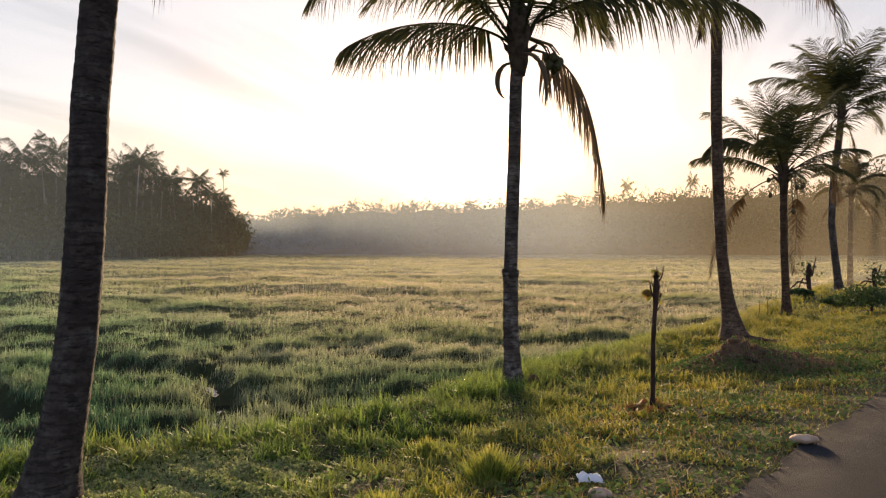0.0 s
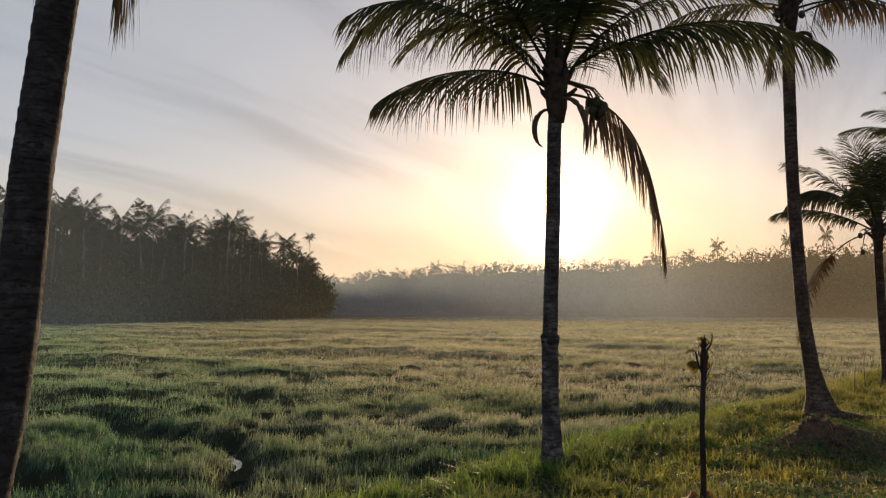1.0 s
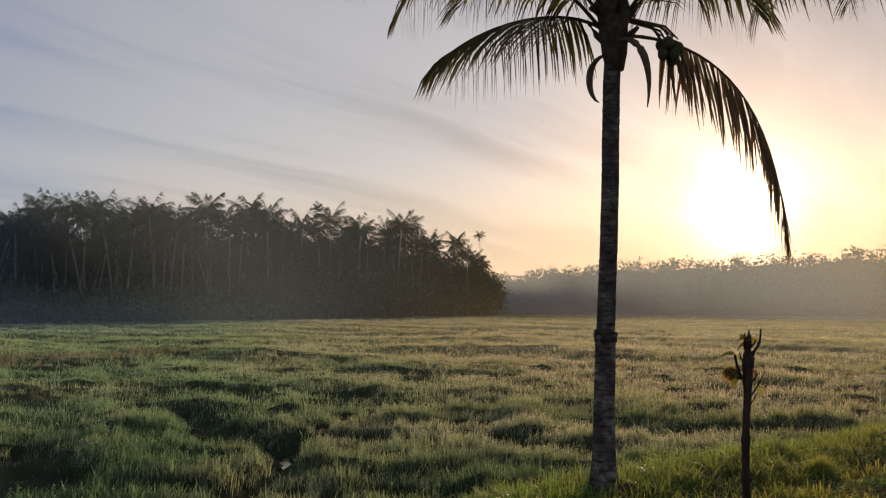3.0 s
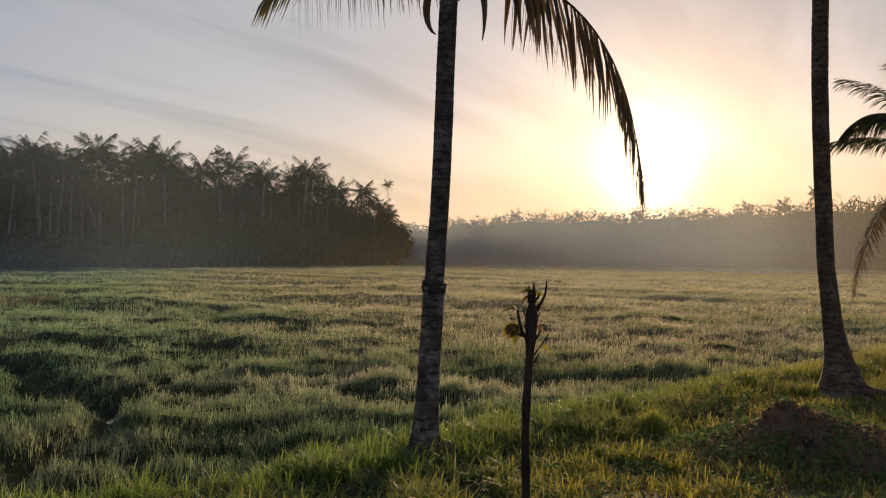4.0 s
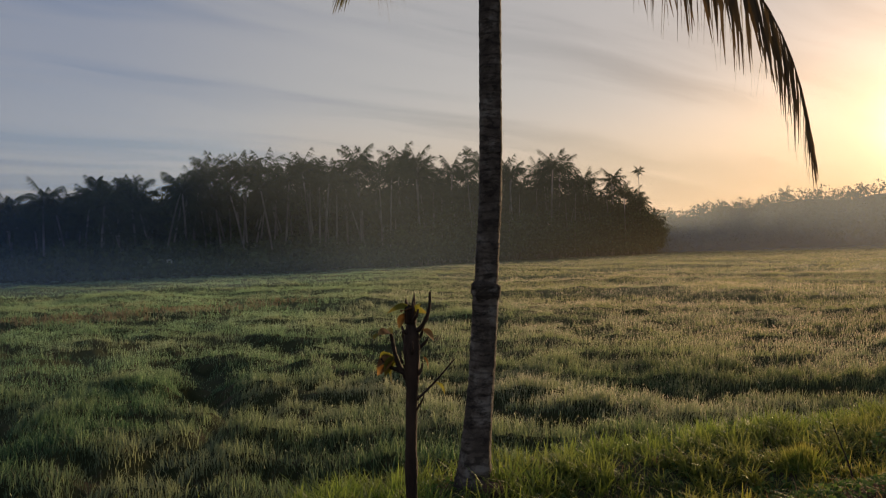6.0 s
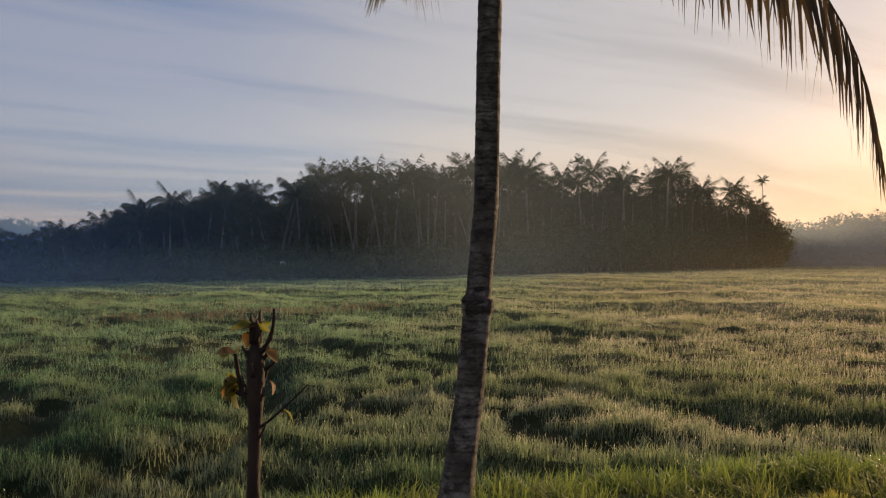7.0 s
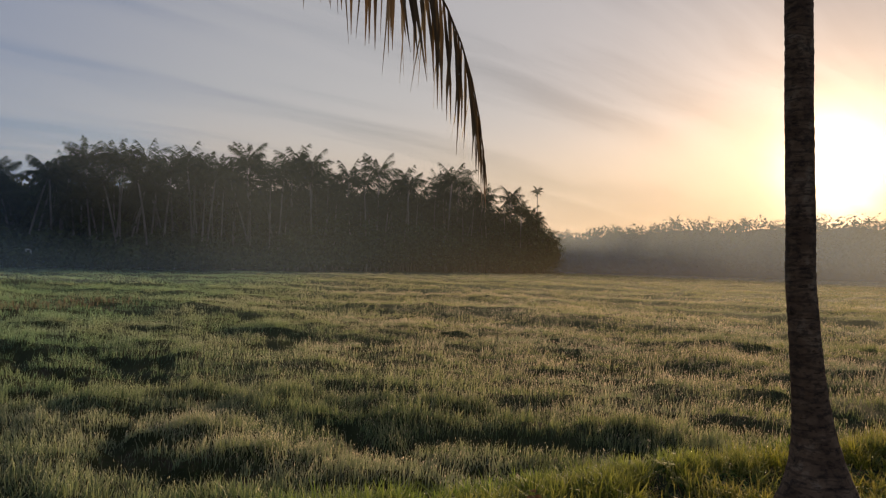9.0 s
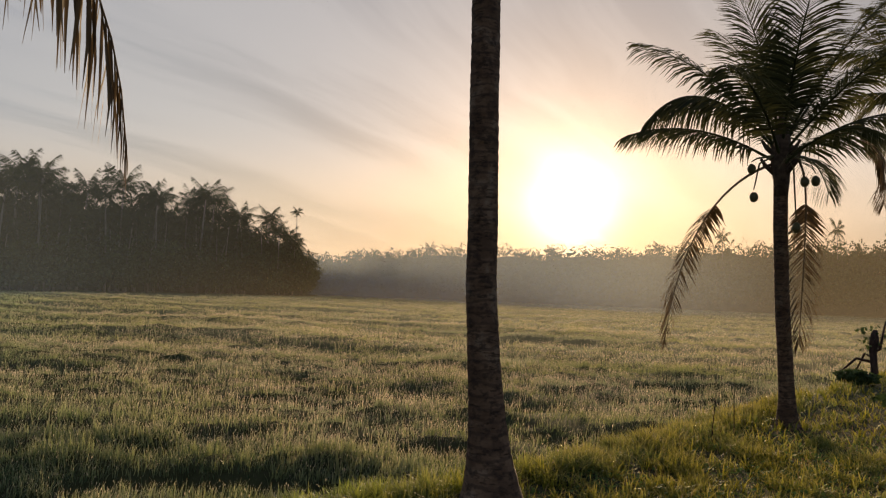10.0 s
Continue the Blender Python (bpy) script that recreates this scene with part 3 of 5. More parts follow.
def bank_grass():
    rng = np.random.RandomState(22)
    crowd = []
    for count, y0, y1, reach, wide, segs in ((230000, 5.5, 25.0, 8.0, 0.0135, 2), (42000, 25.0, 48.0, 9.0, 0.026, 2)):
        y = rng.uniform(y0, y1, count)
        lo, hi = np.interp(y, EDGE_Y, EDGE_X) - 0.7, np.interp(y, ROAD_Y, ROAD_X) + 0.06
        x = lo + (hi - lo) * rng.uniform(0, 1, count)
        s, d = x - lo - 0.7, hi - x
        tuft = smooth01(0.38 + 0.72 * waves(x, y, 31, 0.8) + 0.65 * waves(x, y, 32, 0.27))
        high = 0.035 + 0.22 * tuft * smooth01(d / 3.2) * (0.55 + 0.45 * np.exp(-(s / 1.0) ** 2)) + 0.02
        bare = np.exp(-(((x - 0.35) / 1.1) ** 2 + ((y - 15.0) / 1.6) ** 2)) + 0.7 * np.exp(-(((x + 0.6) / 0.6) ** 2 + ((y - 10.6) / 0.6) ** 2))
        keep = rng.uniform(0, 1, count) < (0.07 + 0.93 * tuft ** 1.6) * (0.6 + 0.4 * smooth01(d / 1.0)) * (1 - 0.35 * np.clip(bare, 0, 1)) * (1 - 0.9 * worn(x, y)) * (1 - 0.8 * carpet(x, y))
        x, y, high, tuft = x[keep], y[keep], high[keep], tuft[keep]
        n = len(x)
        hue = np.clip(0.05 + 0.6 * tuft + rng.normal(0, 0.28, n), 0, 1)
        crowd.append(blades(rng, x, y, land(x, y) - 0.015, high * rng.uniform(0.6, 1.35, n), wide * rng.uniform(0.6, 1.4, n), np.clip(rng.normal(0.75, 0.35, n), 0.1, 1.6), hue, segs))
    n = 26000
    y = rng.uniform(3.0, 24.0, n)
    lo, hi = np.interp(y, EDGE_Y, EDGE_X) - 0.5, np.interp(y, ROAD_Y, ROAD_X) - 0.9
    x = lo + (hi - lo) * rng.uniform(0, 1, n)
    tuft = smooth01(0.2 + 0.9 * waves(x, y, 31, 0.8) + 0.6 * waves(x, y, 35, 0.5)) * (0.3 + 0.7 * np.exp(-((x - lo - 0.5) / 1.2) ** 2))
    keep = rng.uniform(0, 1, n) < tuft * (1 - worn(x, y)) * (1 - carpet(x, y))
    x, y, tuft = x[keep], y[keep], tuft[keep]
    n = len(x)
    crowd.append(blades(rng, x, y, land(x, y) - 0.01, rng.uniform(0.07, 0.18, n), rng.uniform(0.008, 0.015, n), np.clip(rng.normal(0.6, 0.35, n), 0.1, 1.5), np.clip(rng.normal(0.6, 0.3, n), 0, 1), 3))
    # a taller fringe where the bank drops to the field
    n = 42000
    y = rng.uniform(7.0, 30.0, n)
    x = np.interp(y, EDGE_Y, EDGE_X) + rng.normal(-0.05, 0.30, n)
    tuft = smooth01(0.45 + 0.7 * waves(x, y, 36, 0.7) + 0.5 * waves(x, y, 37, 0.3))
    keep = rng.uniform(0, 1, n) < (0.15 + 0.85 * tuft) * (0.35 + 0.65 * smooth01((y - 13.0) / 2.5)) * (1 - 0.7 * np.exp(-((y - 14.5) / 1.1) ** 2)) * (1 - worn(x, y))
    x, y, tuft = x[keep], y[keep], tuft[keep]
    n = len(x)
    crowd.append(blades(rng, x, y, land(x, y) - 0.01, (0.09 + 0.19 * tuft) * rng.uniform(0.6, 1.2, n), rng.uniform(0.009, 0.016, n), np.clip(rng.normal(0.6, 0.35, n), 0.1, 1.5), np.clip(0.25 + 0.5 * tuft + rng.normal(0, 0.25, n), 0, 1), 3))
    tips = np.concatenate([c[0].reshape(-1, 7, 3)[:, 6] for c in crowd[-2:]])
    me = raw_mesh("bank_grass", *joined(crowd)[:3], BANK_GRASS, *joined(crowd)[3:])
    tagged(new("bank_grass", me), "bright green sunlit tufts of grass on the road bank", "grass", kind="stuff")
    # dew on the tips
    tips = tips[rng.permutation(len(tips))[:5200]]
    size = rng.uniform(0.0025, 0.0055, len(tips))
    star = np.array([(1, 0, 0), (0, 1, 0), (-1, 0, 0), (0, -1, 0), (0, 0, 1), (0, 0, -1)], dtype=float)
    v = (tips[:, None, :] + star[None] * size[:, None, None]).reshape(-1, 3)
    faces = np.array([(0, 1, 4), (1, 2, 4), (2, 3, 4), (3, 0, 4), (1, 0, 5), (2, 1, 5), (3, 2, 5), (0, 3, 5)])
    loops = (np.arange(len(tips))[:, None, None] * 6 + faces[None]).ravel()
    me = raw_mesh("dew_drops", v, loops, np.full(len(tips) * 8, 3), DEW, smooth=True)
    tagged(new("dew_drops", me), "small clear dew drops on the bank grass", "dew", kind="stuff")


def leaf_crowd(rng, c, size, hue, flat=0.5):
    """Pointed four-cornered leaves at the points c, tilted at random; flat 1 lies level, 0 any way."""
    n = len(c)
    a = rng.uniform(0, 2 * np.pi, n)
    tilt = rng.normal(0, 1.0 - flat, n)
    t = np.stack([np.cos(a) * np.cos(tilt), np.sin(a) * np.cos(tilt), np.sin(tilt)], 1)
    roll = rng.normal(0, 1.2 * (1.0 - flat) + 0.15, n)
    s = np.stack([-np.sin(a), np.cos(a), np.zeros(n)], 1)
    up = np.cross(t, s)
    s = s * np.cos(roll)[:, None] + up * np.sin(roll)[:, None]
    size = np.asarray(size)[:, None] if np.ndim(size) else size
    v = np.stack([c - t * size * 0.5, c + s * size * 0.28, c + t * size * 0.5, c - s * size * 0.28], 1).reshape(-1, 3)
    return v, np.arange(n * 4), np.full(n, 4), np.repeat(hue, 4), np.tile([0.0, 0.5, 1.0, 0.5], n)


def heap_rise(x, y):
    """How far the soil heap by the tall palm stands above the bank."""
    gx, gy = np.asarray(x) - 0.42, np.asarray(y) - 14.55
    r = np.sqrt((gx / 1.45) ** 2 + (gy / 1.05) ** 2)
    return np.clip(1 - r, 0, 1) ** 1.05 * 0.39 + 0.12 * np.exp(-(((gx + 0.25) / 0.22) ** 2 + (gy / 0.2) ** 2)) * np.clip(1.3 - r, 0, 1)


def dry_stalks():
    """Dead grass and stems lying through the green of the bank."""
    rng = np.random.RandomState(24)
    n = 38000
    y = rng.uniform(3.0, 30.0, n)
    lo, hi = np.interp(y, EDGE_Y, EDGE_X) - 0.3, np.interp(y, ROAD_Y, ROAD_X) + 0.05
    x = lo + (hi - lo) * rng.uniform(0, 1, n)
    near_heap = 0.45 * np.exp(-(((x - 0.3) / 1.6) ** 2 + ((y - 13.6) / 2.4) ** 2)) + 0.5 * np.exp(-(((x + 0.7) / 0.9) ** 2 + ((y - 10.7) / 0.9) ** 2))
    keep = rng.uniform(0, 1, n) < 0.25 + 0.5 * np.clip(waves(x, y, 33, 1.8), 0, 1) + near_heap
    x, y = x[keep], y[keep]
    n = len(x)
    q = blades(rng, x, y, land(x, y) + heap_rise(x, y) - 0.01, rng.uniform(0.04, 0.16, n), rng.uniform(0.003, 0.008, n), rng.uniform(0.3, 2.2, n), rng.uniform(0, 1, n), 2)
    tagged(new("dry_stalks", raw_mesh("dry_stalks", q[0], q[1], q[2], STRAW, q[3], q[4])), "dry brown stalks lying among the bank grass", "dry grass", kind="stuff")


def herbs():
    rng = np.random.RandomState(23)
    count = 90000
    y = rng.uniform(3.0, 26.0, count)
    lo, hi = np.interp(y, EDGE_Y, EDGE_X) - 0.1, np.interp(y, ROAD_Y, ROAD_X) + 0.03
    x = lo + (hi - lo) * rng.uniform(0, 1, count)
    patch = waves(x, y, 41, 1.3)
    keep = rng.uniform(-0.7, 0.8, count) < patch
    x, y = x[keep], y[keep]
    c = np.stack([x, y, land(x, y) + rng.uniform(0.005, 0.07, len(x)) + heap_rise(x, y)], 1)
    me = raw_mesh("low_herbs", *leaf_crowd(rng, c, rng.uniform(0.022, 0.065, len(x)), rng.uniform(0, 1, len(x)), 0.6)[:3], HERB,
                  *leaf_crowd(np.random.RandomState(1), c, 0.03, rng.uniform(0, 1, len(x)))[3:])
    tagged(new("low_herbs", me), "low creeping green herbs among the bank grass", "herbs", kind="stuff")
    # a thick pale mat below the leaning palm, with a few taller greener heads in it
    n = 44000
    a, q = rng.uniform(0, 2 * np.pi, n), np.sqrt(rng.uniform(0, 2.6, n))
    x, y = -4.1 + 1.05 * q * np.cos(a), 7.65 + 0.85 * q * np.sin(a)
    keep = rng.uniform(0, 1, n) < smooth01(1.75 - 1.35 * q + 0.45 * waves(x, y, 44, 0.6))
    x, y = x[keep], y[keep]
    n = len(x)
    swell = waves(x, y, 43, 0.45)
    c = np.stack([x, y, land(x, y) + (0.06 + 0.035 * swell) * rng.uniform(0.1, 1.0, n) ** 0.5], 1)
    q = leaf_crowd(rng, c, rng.uniform(0.018, 0.045, n), np.clip(0.55 - 0.35 * swell + rng.normal(0, 0.2, n), 0, 1), 0.35)
    tagged(new("herb_mat", raw_mesh("herb_mat", q[0], q[1], q[2], PALE_HERB, q[3], q[4])), "thick mat of small pale yellow-green herbs below the leaning palm", "herbs", kind="stuff")


def grass_tuft(x, y, spread, high, count, seed, label):
    """One thick clump of long blades that bend outwards from the middle."""
    rng = np.random.RandomState(seed)
    a, q = rng.uniform(0, 2 * np.pi, count), np.abs(rng.normal(0, 0.5, count)) * spread
    gx, gy = x + np.cos(a) * q, y + np.sin(a) * q
    size = high * (1 - 0.35 * np.clip(q / spread, 0, 1.5)) * rng.uniform(0.55, 1.15, count)
    lean = np.clip(0.15 + 0.6 * q / spread + rng.normal(0, 0.18, count), 0.05, 1.4)
    z0 = float(land(x, y))
    v, loops, sizes, hue, along = blades(rng, gx - x, gy - y, land(gx, gy) - z0 - 0.02, size, rng.uniform(0.007, 0.013, count), lean, np.clip(rng.normal(0.7, 0.25, count), 0, 1), 3, a + rng.normal(0, 0.4, count))
    ob = new("grass_tuft", raw_mesh("grass_tuft", v, loops, sizes, TUFT_GRASS, hue, along))
    ob.location = (x, y, z0)
    tagged(ob, label, "grass", kind="stuff")


field_grass()
bank_grass()
for tuft_x, tuft_y, tuft_spread, tuft_high, tuft_count, tuft_seed in ((-1.72, 8.15, 0.30, 0.30, 800, 1), (-1.25, 15.45, 0.34, 0.24, 800, 2), (-2.5, 8.9, 0.30, 0.20, 500, 4), (-2.2, 7.2, 0.42, 0.15, 900, 5)):
    grass_tuft(tuft_x, tuft_y, tuft_spread, tuft_high, tuft_count, tuft_seed, "thick yellow-green tuft of long grass on the bank")
dry_stalks()
herbs()


# ---------------------------------------------------------------- palms
def arc_path(base, az, rise, length, droop, steps=16):
    """A frond's midrib: it leaves the base at az (degrees left of +y) and rise (degrees up) and bends down by droop degrees in all."""
    a = radians(az)
    out = Vector((-math.sin(a), math.cos(a), 0))
    p, pts = Vector(base), [Vector(base)]
    for i in range(steps):
        t = (i + 0.5) / steps
        e = radians(rise - droop * t ** 1.4)
        p = p + (out * math.cos(e) + Vector((0, 0, math.sin(e)))) * (length / steps)
        pts.append(p.copy())
    return pts


def bezier_path(a, b, c, d, steps=18):
    a, b, c, d = Vector(a), Vector(b), Vector(c), Vector(d)
    return [a * (1 - t) ** 3 + b * 3 * t * (1 - t) ** 2 + c * 3 * t * t * (1 - t) + d * t ** 3 for t in [i / steps for i in range(steps + 1)]]


def frond_mesh(path, rng, pairs=46, longest=0.62, width=0.05, sag=0.55, bare=0.16, gaps=0.05, rib=0.022, vee=0.30, segs=3, hue=0.5, clump=0.0, rib_sides=5, hang=0.0):
    """A feather frond: a tapering midrib and leaflets that hang more towards the tip of each."""
    m = Mesh()
    n = len(path)
    m.tube(path, [rib * (1 - 0.85 * i / (n - 1)) + 0.002 for i in range(n)], rib_sides, hue, cap=False)
    for k in range(pairs):
        u = bare + (1 - bare) * (k + rng.uniform(-0.3, 0.3)) / (pairs - 1)
        u = min(max(u, 0.0), 0.999)
        i = min(int(u * (n - 1)), n - 2)
        f = u * (n - 1) - i
        c = path[i].lerp(path[i + 1], f)
        t = (path[i + 1] - path[i]).normalized()
        side = t.cross(Vector((0, 0, 1)))
        side = Vector((1, 0, 0)) if side.length < 0.05 else side.normalized()
        up = side.cross(t)
        w = (u - bare) / (1 - bare)
        grow = (0.45 + 0.55 * math.sin(math.pi * min(1.0, 0.15 + w * 0.75))) * (1.0 if w < 0.85 else 1.0 - 0.45 * (w - 0.85) / 0.15)
        for sgn in (-1, 1):
            if rng.random() < gaps:
                continue
            ang = radians(62 - 34 * w + rng.uniform(-7, 7))
            d = (side * sgn * math.sin(ang) + t * math.cos(ang) + up * (vee + rng.uniform(-0.12, 0.12))).normalized()
            d = (d * (1 - hang) + Vector((0, 0, -hang))).normalized()
            size = longest * grow * rng.uniform(0.8, 1.1)
            p, pts, ws = c.copy(), [c.copy()], [width * 0.5]
            for s in range(segs):
                d = (d + Vector((rng.uniform(-clump, clump), rng.uniform(-clump, clump), -sag * (s + 0.5) / segs))).normalized()
                p = p + d * (size / segs)
                pts.append(p.copy())
                ws.append(width * (1.0 - ((s + 1) / segs) ** 2 * 0.93))
            blade = d.cross(up)
            blade = side if blade.length < 0.1 else blade.normalized()
            m.strip(pts, ws, (t * 0.8 + blade * 0.4 * sgn).normalized(), min(1, max(0, hue + rng.uniform(-0.35, 0.35))))
    return m


def palm_trunk_mesh(path, radius, flare, rng, sides=18, step=0.022, ledge=None):
    """A ringed trunk along the control path: leaf scars as shallow steps, a swollen foot, and a ledge where one is seen."""
    pts = [Vector(p) for p in path]
    zs = np.array([p.z for p in pts])
    total = zs[-1] - zs[0]
    count = int(total / step)
    centre, radii = [], []
    scar, here = 0.0, 0.0
    for i in range(count + 1):
        z = zs[0] + total * i / count
        x = float(np.interp(z, zs, [p.x for p in pts]))
        y = float(np.interp(z, zs, [p.y for p in pts]))
        up = z - zs[0]
        if up >= here + scar:
            here, scar = up, rng.uniform(0.07, 0.12)
        saw = 0.035 * (up - here) / max(scar, 1e-3)
        r = radius * (1.0 + 0.12 * math.exp(-up / 1.2) - 0.05 * up / max(total, 1)) * (0.985 + saw)
        r += (flare - radius) * math.exp(-(up / (0.6 * flare + 0.12)) ** 1.1)
        if ledge:
            gap = z - ledge
            r *= 1.06 + 0.05 * math.exp(gap / 0.5) if gap < 0 else 1.0
            r += 0.009 * math.exp(-((gap + 0.02) / 0.030) ** 4)
        centre.append(Vector((x, y, z)))
        radii.append(r)
    # smooth the centre line
    for _ in range(12):
        centre = [centre[0]] + [(centre[i - 1] + centre[i] * 2 + centre[i + 1]) / 4 for i in range(1, len(centre) - 1)] + [centre[-1]]
    m = Mesh()
    rows = []
    ph = [rng.uniform(0, 6.28) for _ in range(4)]
    for c, r in zip(centre, radii):
        up = c.z - zs[0]
        pts = []
        for s in range(sides):
            a = 2 * math.pi * s / sides
            lobes = 0.10 * math.exp(-up / 0.25) * math.sin(5 * a + ph[0]) + 0.018 * math.sin(3 * a + c.z * 4 + ph[1]) + 0.012 * math.sin(7 * a - c.z * 9 + ph[2])
            q = r * (1 + lobes + rng.uniform(-0.012, 0.012))
            pts.append(c + Vector((math.cos(a) * q, math.sin(a) * q, 0.012 * math.sin(2 * a + ph[3]))))
        rows.append(m.ring(pts, 0.5, up / total))
    for a, b in zip(rows, rows[1:]):
        for s in range(sides):
            q = (s + 1) % sides
            m.f.append((a + s, a + q, b + q, b + s))
    m.f.append(tuple(range(rows[-1], rows[-1] + sides)))
    return m, centre


def ball_mesh(c, rx, ry, rz, rng, rough=0.04, rings=8, sides=12, point=0.0):
    m = Mesh()
    rows = []
    for i in range(rings + 1):
        e = math.pi * (i / rings - 0.5)
        e = min(max(e, -1.5), 1.5)
        pts = []
        for s in range(sides):
            a = 2 * math.pi * s / sides
            k = 1 + rng.uniform(-rough, rough)
            tri = 1 + 0.06 * math.cos(3 * a)
            pts.append(Vector(c) + Vector((rx * math.cos(e) * math.cos(a) * k * tri, ry * math.cos(e) * math.sin(a) * k * tri, rz * (math.sin(e) + point * max(0, -math.sin(e)) ** 4 * -1) * k)))
        rows.append(m.ring(pts, rng.random(), i / rings))
    for a, b in zip(rows, rows[1:]):
        for s in range(sides):
            q = (s + 1) % sides
            m.f.append((a + s, a + q, b + q, b + s))
    m.f.append(tuple(range(rows[0] + sides - 1, rows[0] - 1, -1)))
    m.f.append(tuple(range(rows[-1], rows[-1] + sides)))
    return m


def shifted(points, at):
    at = Vector(at)
    return [Vector(p) - at for p in points]


def coconut_palm(label, path, radius, flare, seed, fronds, length=3.4, spread=62, dead=(), shaped=(), nuts=(), bark=None, bend=(40, 52), ledge=None, hang=(), sheath=0.17, leaflet=0.038, group="roadside palms"):
    """A roadside coconut palm. path: the trunk's line in the world; fronds: how many ordinary ones;
    dead: (az, rise, length, droop) of withered fronds; shaped: bezier midribs; nuts: offsets from the crown."""
    rng = random.Random(seed)
    at = Vector(path[0])
    tree = thing("coconut_palm", at, label, "palm tree", group)
    trunk, line = palm_trunk_mesh(shifted(path, at), radius, flare, rng, ledge=None if ledge is None else ledge - at.z)
    part("trunk", trunk, bark or BARK, tree)
    hub = line[-1]
    # old leaf bases wrapped in fibre
    m = Mesh()
    m.tube([hub + Vector((0, 0, z)) for z in (-0.45, -0.25, 0.0, 0.25, 0.5, 0.75)], [radius * 0.95, sheath * 0.85, sheath, sheath * 1.05, sheath * 0.8, sheath * 0.35], 14, wobble=0.13, rng=rng)
    for k in range(9):
        a = rng.uniform(0, 6.28)
        o = Vector((math.cos(a), math.sin(a), 0))
        z0 = rng.uniform(-0.3, 0.2)
        m.tube([hub + o * radius * 0.7 + Vector((0, 0, z0)), hub + o * (radius + 0.10) + Vector((0, 0, z0 + 0.12)), hub + o * (radius + 0.18) + Vector((0, 0, z0 + rng.uniform(0.12, 0.3)))], [0.045, 0.035, 0.022], 6)
    part("leaf_sheath", m, FIBRE, tree, "brown fibrous leaf bases")
    for k in range(fronds):
        w = (k + 0.5) / fronds
        az = k * 137.5 + rng.uniform(-12, 12)
        rise = 82 - spread * w ** 0.9 + rng.uniform(-6, 6)
        base = hub + Vector((-math.sin(radians(az)) * sheath * 0.6, math.cos(radians(az)) * sheath * 0.6, 0.55 - 0.6 * w))
        size = length * rng.uniform(0.85, 1.08) * (0.8 + 0.2 * min(1, w * 3))
        p = arc_path(base, az, rise, size, bend[0] + bend[1] * w + rng.uniform(-12, 12))
        part("frond", frond_mesh(p, rng, pairs=78, width=leaflet * 1.1, longest=0.29 * length, hue=rng.uniform(0.3, 0.7), sag=0.38 + 0.35 * w, hang=0.03 + 0.28 * w, vee=0.2), FROND, tree)
    for path_pts, dry, *loose in shaped:
        p = bezier_path(*shifted(path_pts, at))
        part("frond", frond_mesh(p, rng, pairs=96 if not dry else 104 if loose else 82, longest=0.33 * length if not dry else 0.21 * length if loose else 0.33 * length, sag=0.35 if loose else 0.9, hang=0.32 if not dry else 0.12 if loose else 0.8, bare=loose[0] if loose else 0.16, width=0.046 if not dry else 0.085 if loose else 0.054, gaps=0.04 if not dry else 0.08, vee=0.05 if not dry else -0.1, hue=0.45, clump=0.0 if not dry else 0.12),
             FROND_DRY if dry else FROND, tree, "withered brown hanging frond" if dry else "")
    for az, rise, size, droop in dead:
        base = hub + Vector((-math.sin(radians(az)) * sheath * 0.7, math.cos(radians(az)) * sheath * 0.7, -0.15))
        p = arc_path(base, az, rise, size, droop)
        part("frond", frond_mesh(p, rng, pairs=52, longest=0.19 * length, sag=0.9, hang=0.6, width=0.06, gaps=0.25, vee=-0.1, hue=0.4, clump=0.15), FROND_DRY, tree, "withered brown hanging frond")
    for k, o in enumerate(nuts):
        c = hub + Vector(o)
        nut = part("coconut", ball_mesh(c, 0.062, 0.062, 0.078, rng, 0.03), HUSK, tree)
        m = Mesh()
        m.tube([hub + Vector((o[0] * 0.25, o[1] * 0.25, 0.15)), hub + Vector((o[0] * 0.8, o[1] * 0.8, 0.12 + o[2] * 0.2)), c + Vector((0, 0, 0.11))], [0.02, 0.014, 0.009], 6)
        part("fruit_stalk", m, STALK, nut)
    for a, b, c, d in hang:
        m = Mesh()
        p = bezier_path(hub + Vector(a), hub + Vector(b), hub + Vector(c), hub + Vector(d), 10)
        m.tube(p, [0.018, 0.022, 0.03, 0.038, 0.042, 0.042, 0.038, 0.032, 0.024, 0.015, 0.006], 8)
        part("spathe", m, SPATHE, tree, "dry brown flower sheath")
    return tree


def base_at(x, y, dz=-0.06):
    return float(land(x, y)) + dz


coconut_palm("dark leaning coconut palm trunk with a swollen foot on the bank",
             [(-4.73, 6.81, base_at(-4.73, 6.81)), (-4.72, 7.0, 0.3), (-4.72, 7.12, 0.8), (-4.73, 7.19, 1.3), (-4.74, 7.25, 2.0), (-4.76, 7.31, 2.7), (-4.79, 7.41, 3.4), (-4.75, 7.46, 4.0), (-4.7, 7.6, 6.4)],
             0.146, 0.27, 51, 20, 3.4, bark=BARK_DARK,
             shaped=[(((-4.65, 7.6, 6.0), (-4.2, 7.8, 6.2), (-4.3, 7.8, 5.0), (-4.5, 7.75, 4.05)), True),
                     (((-4.8, 7.55, 6.0), (-5.3, 7.5, 6.2), (-5.25, 7.6, 5.3), (-5.05, 7.65, 4.5)), True)])
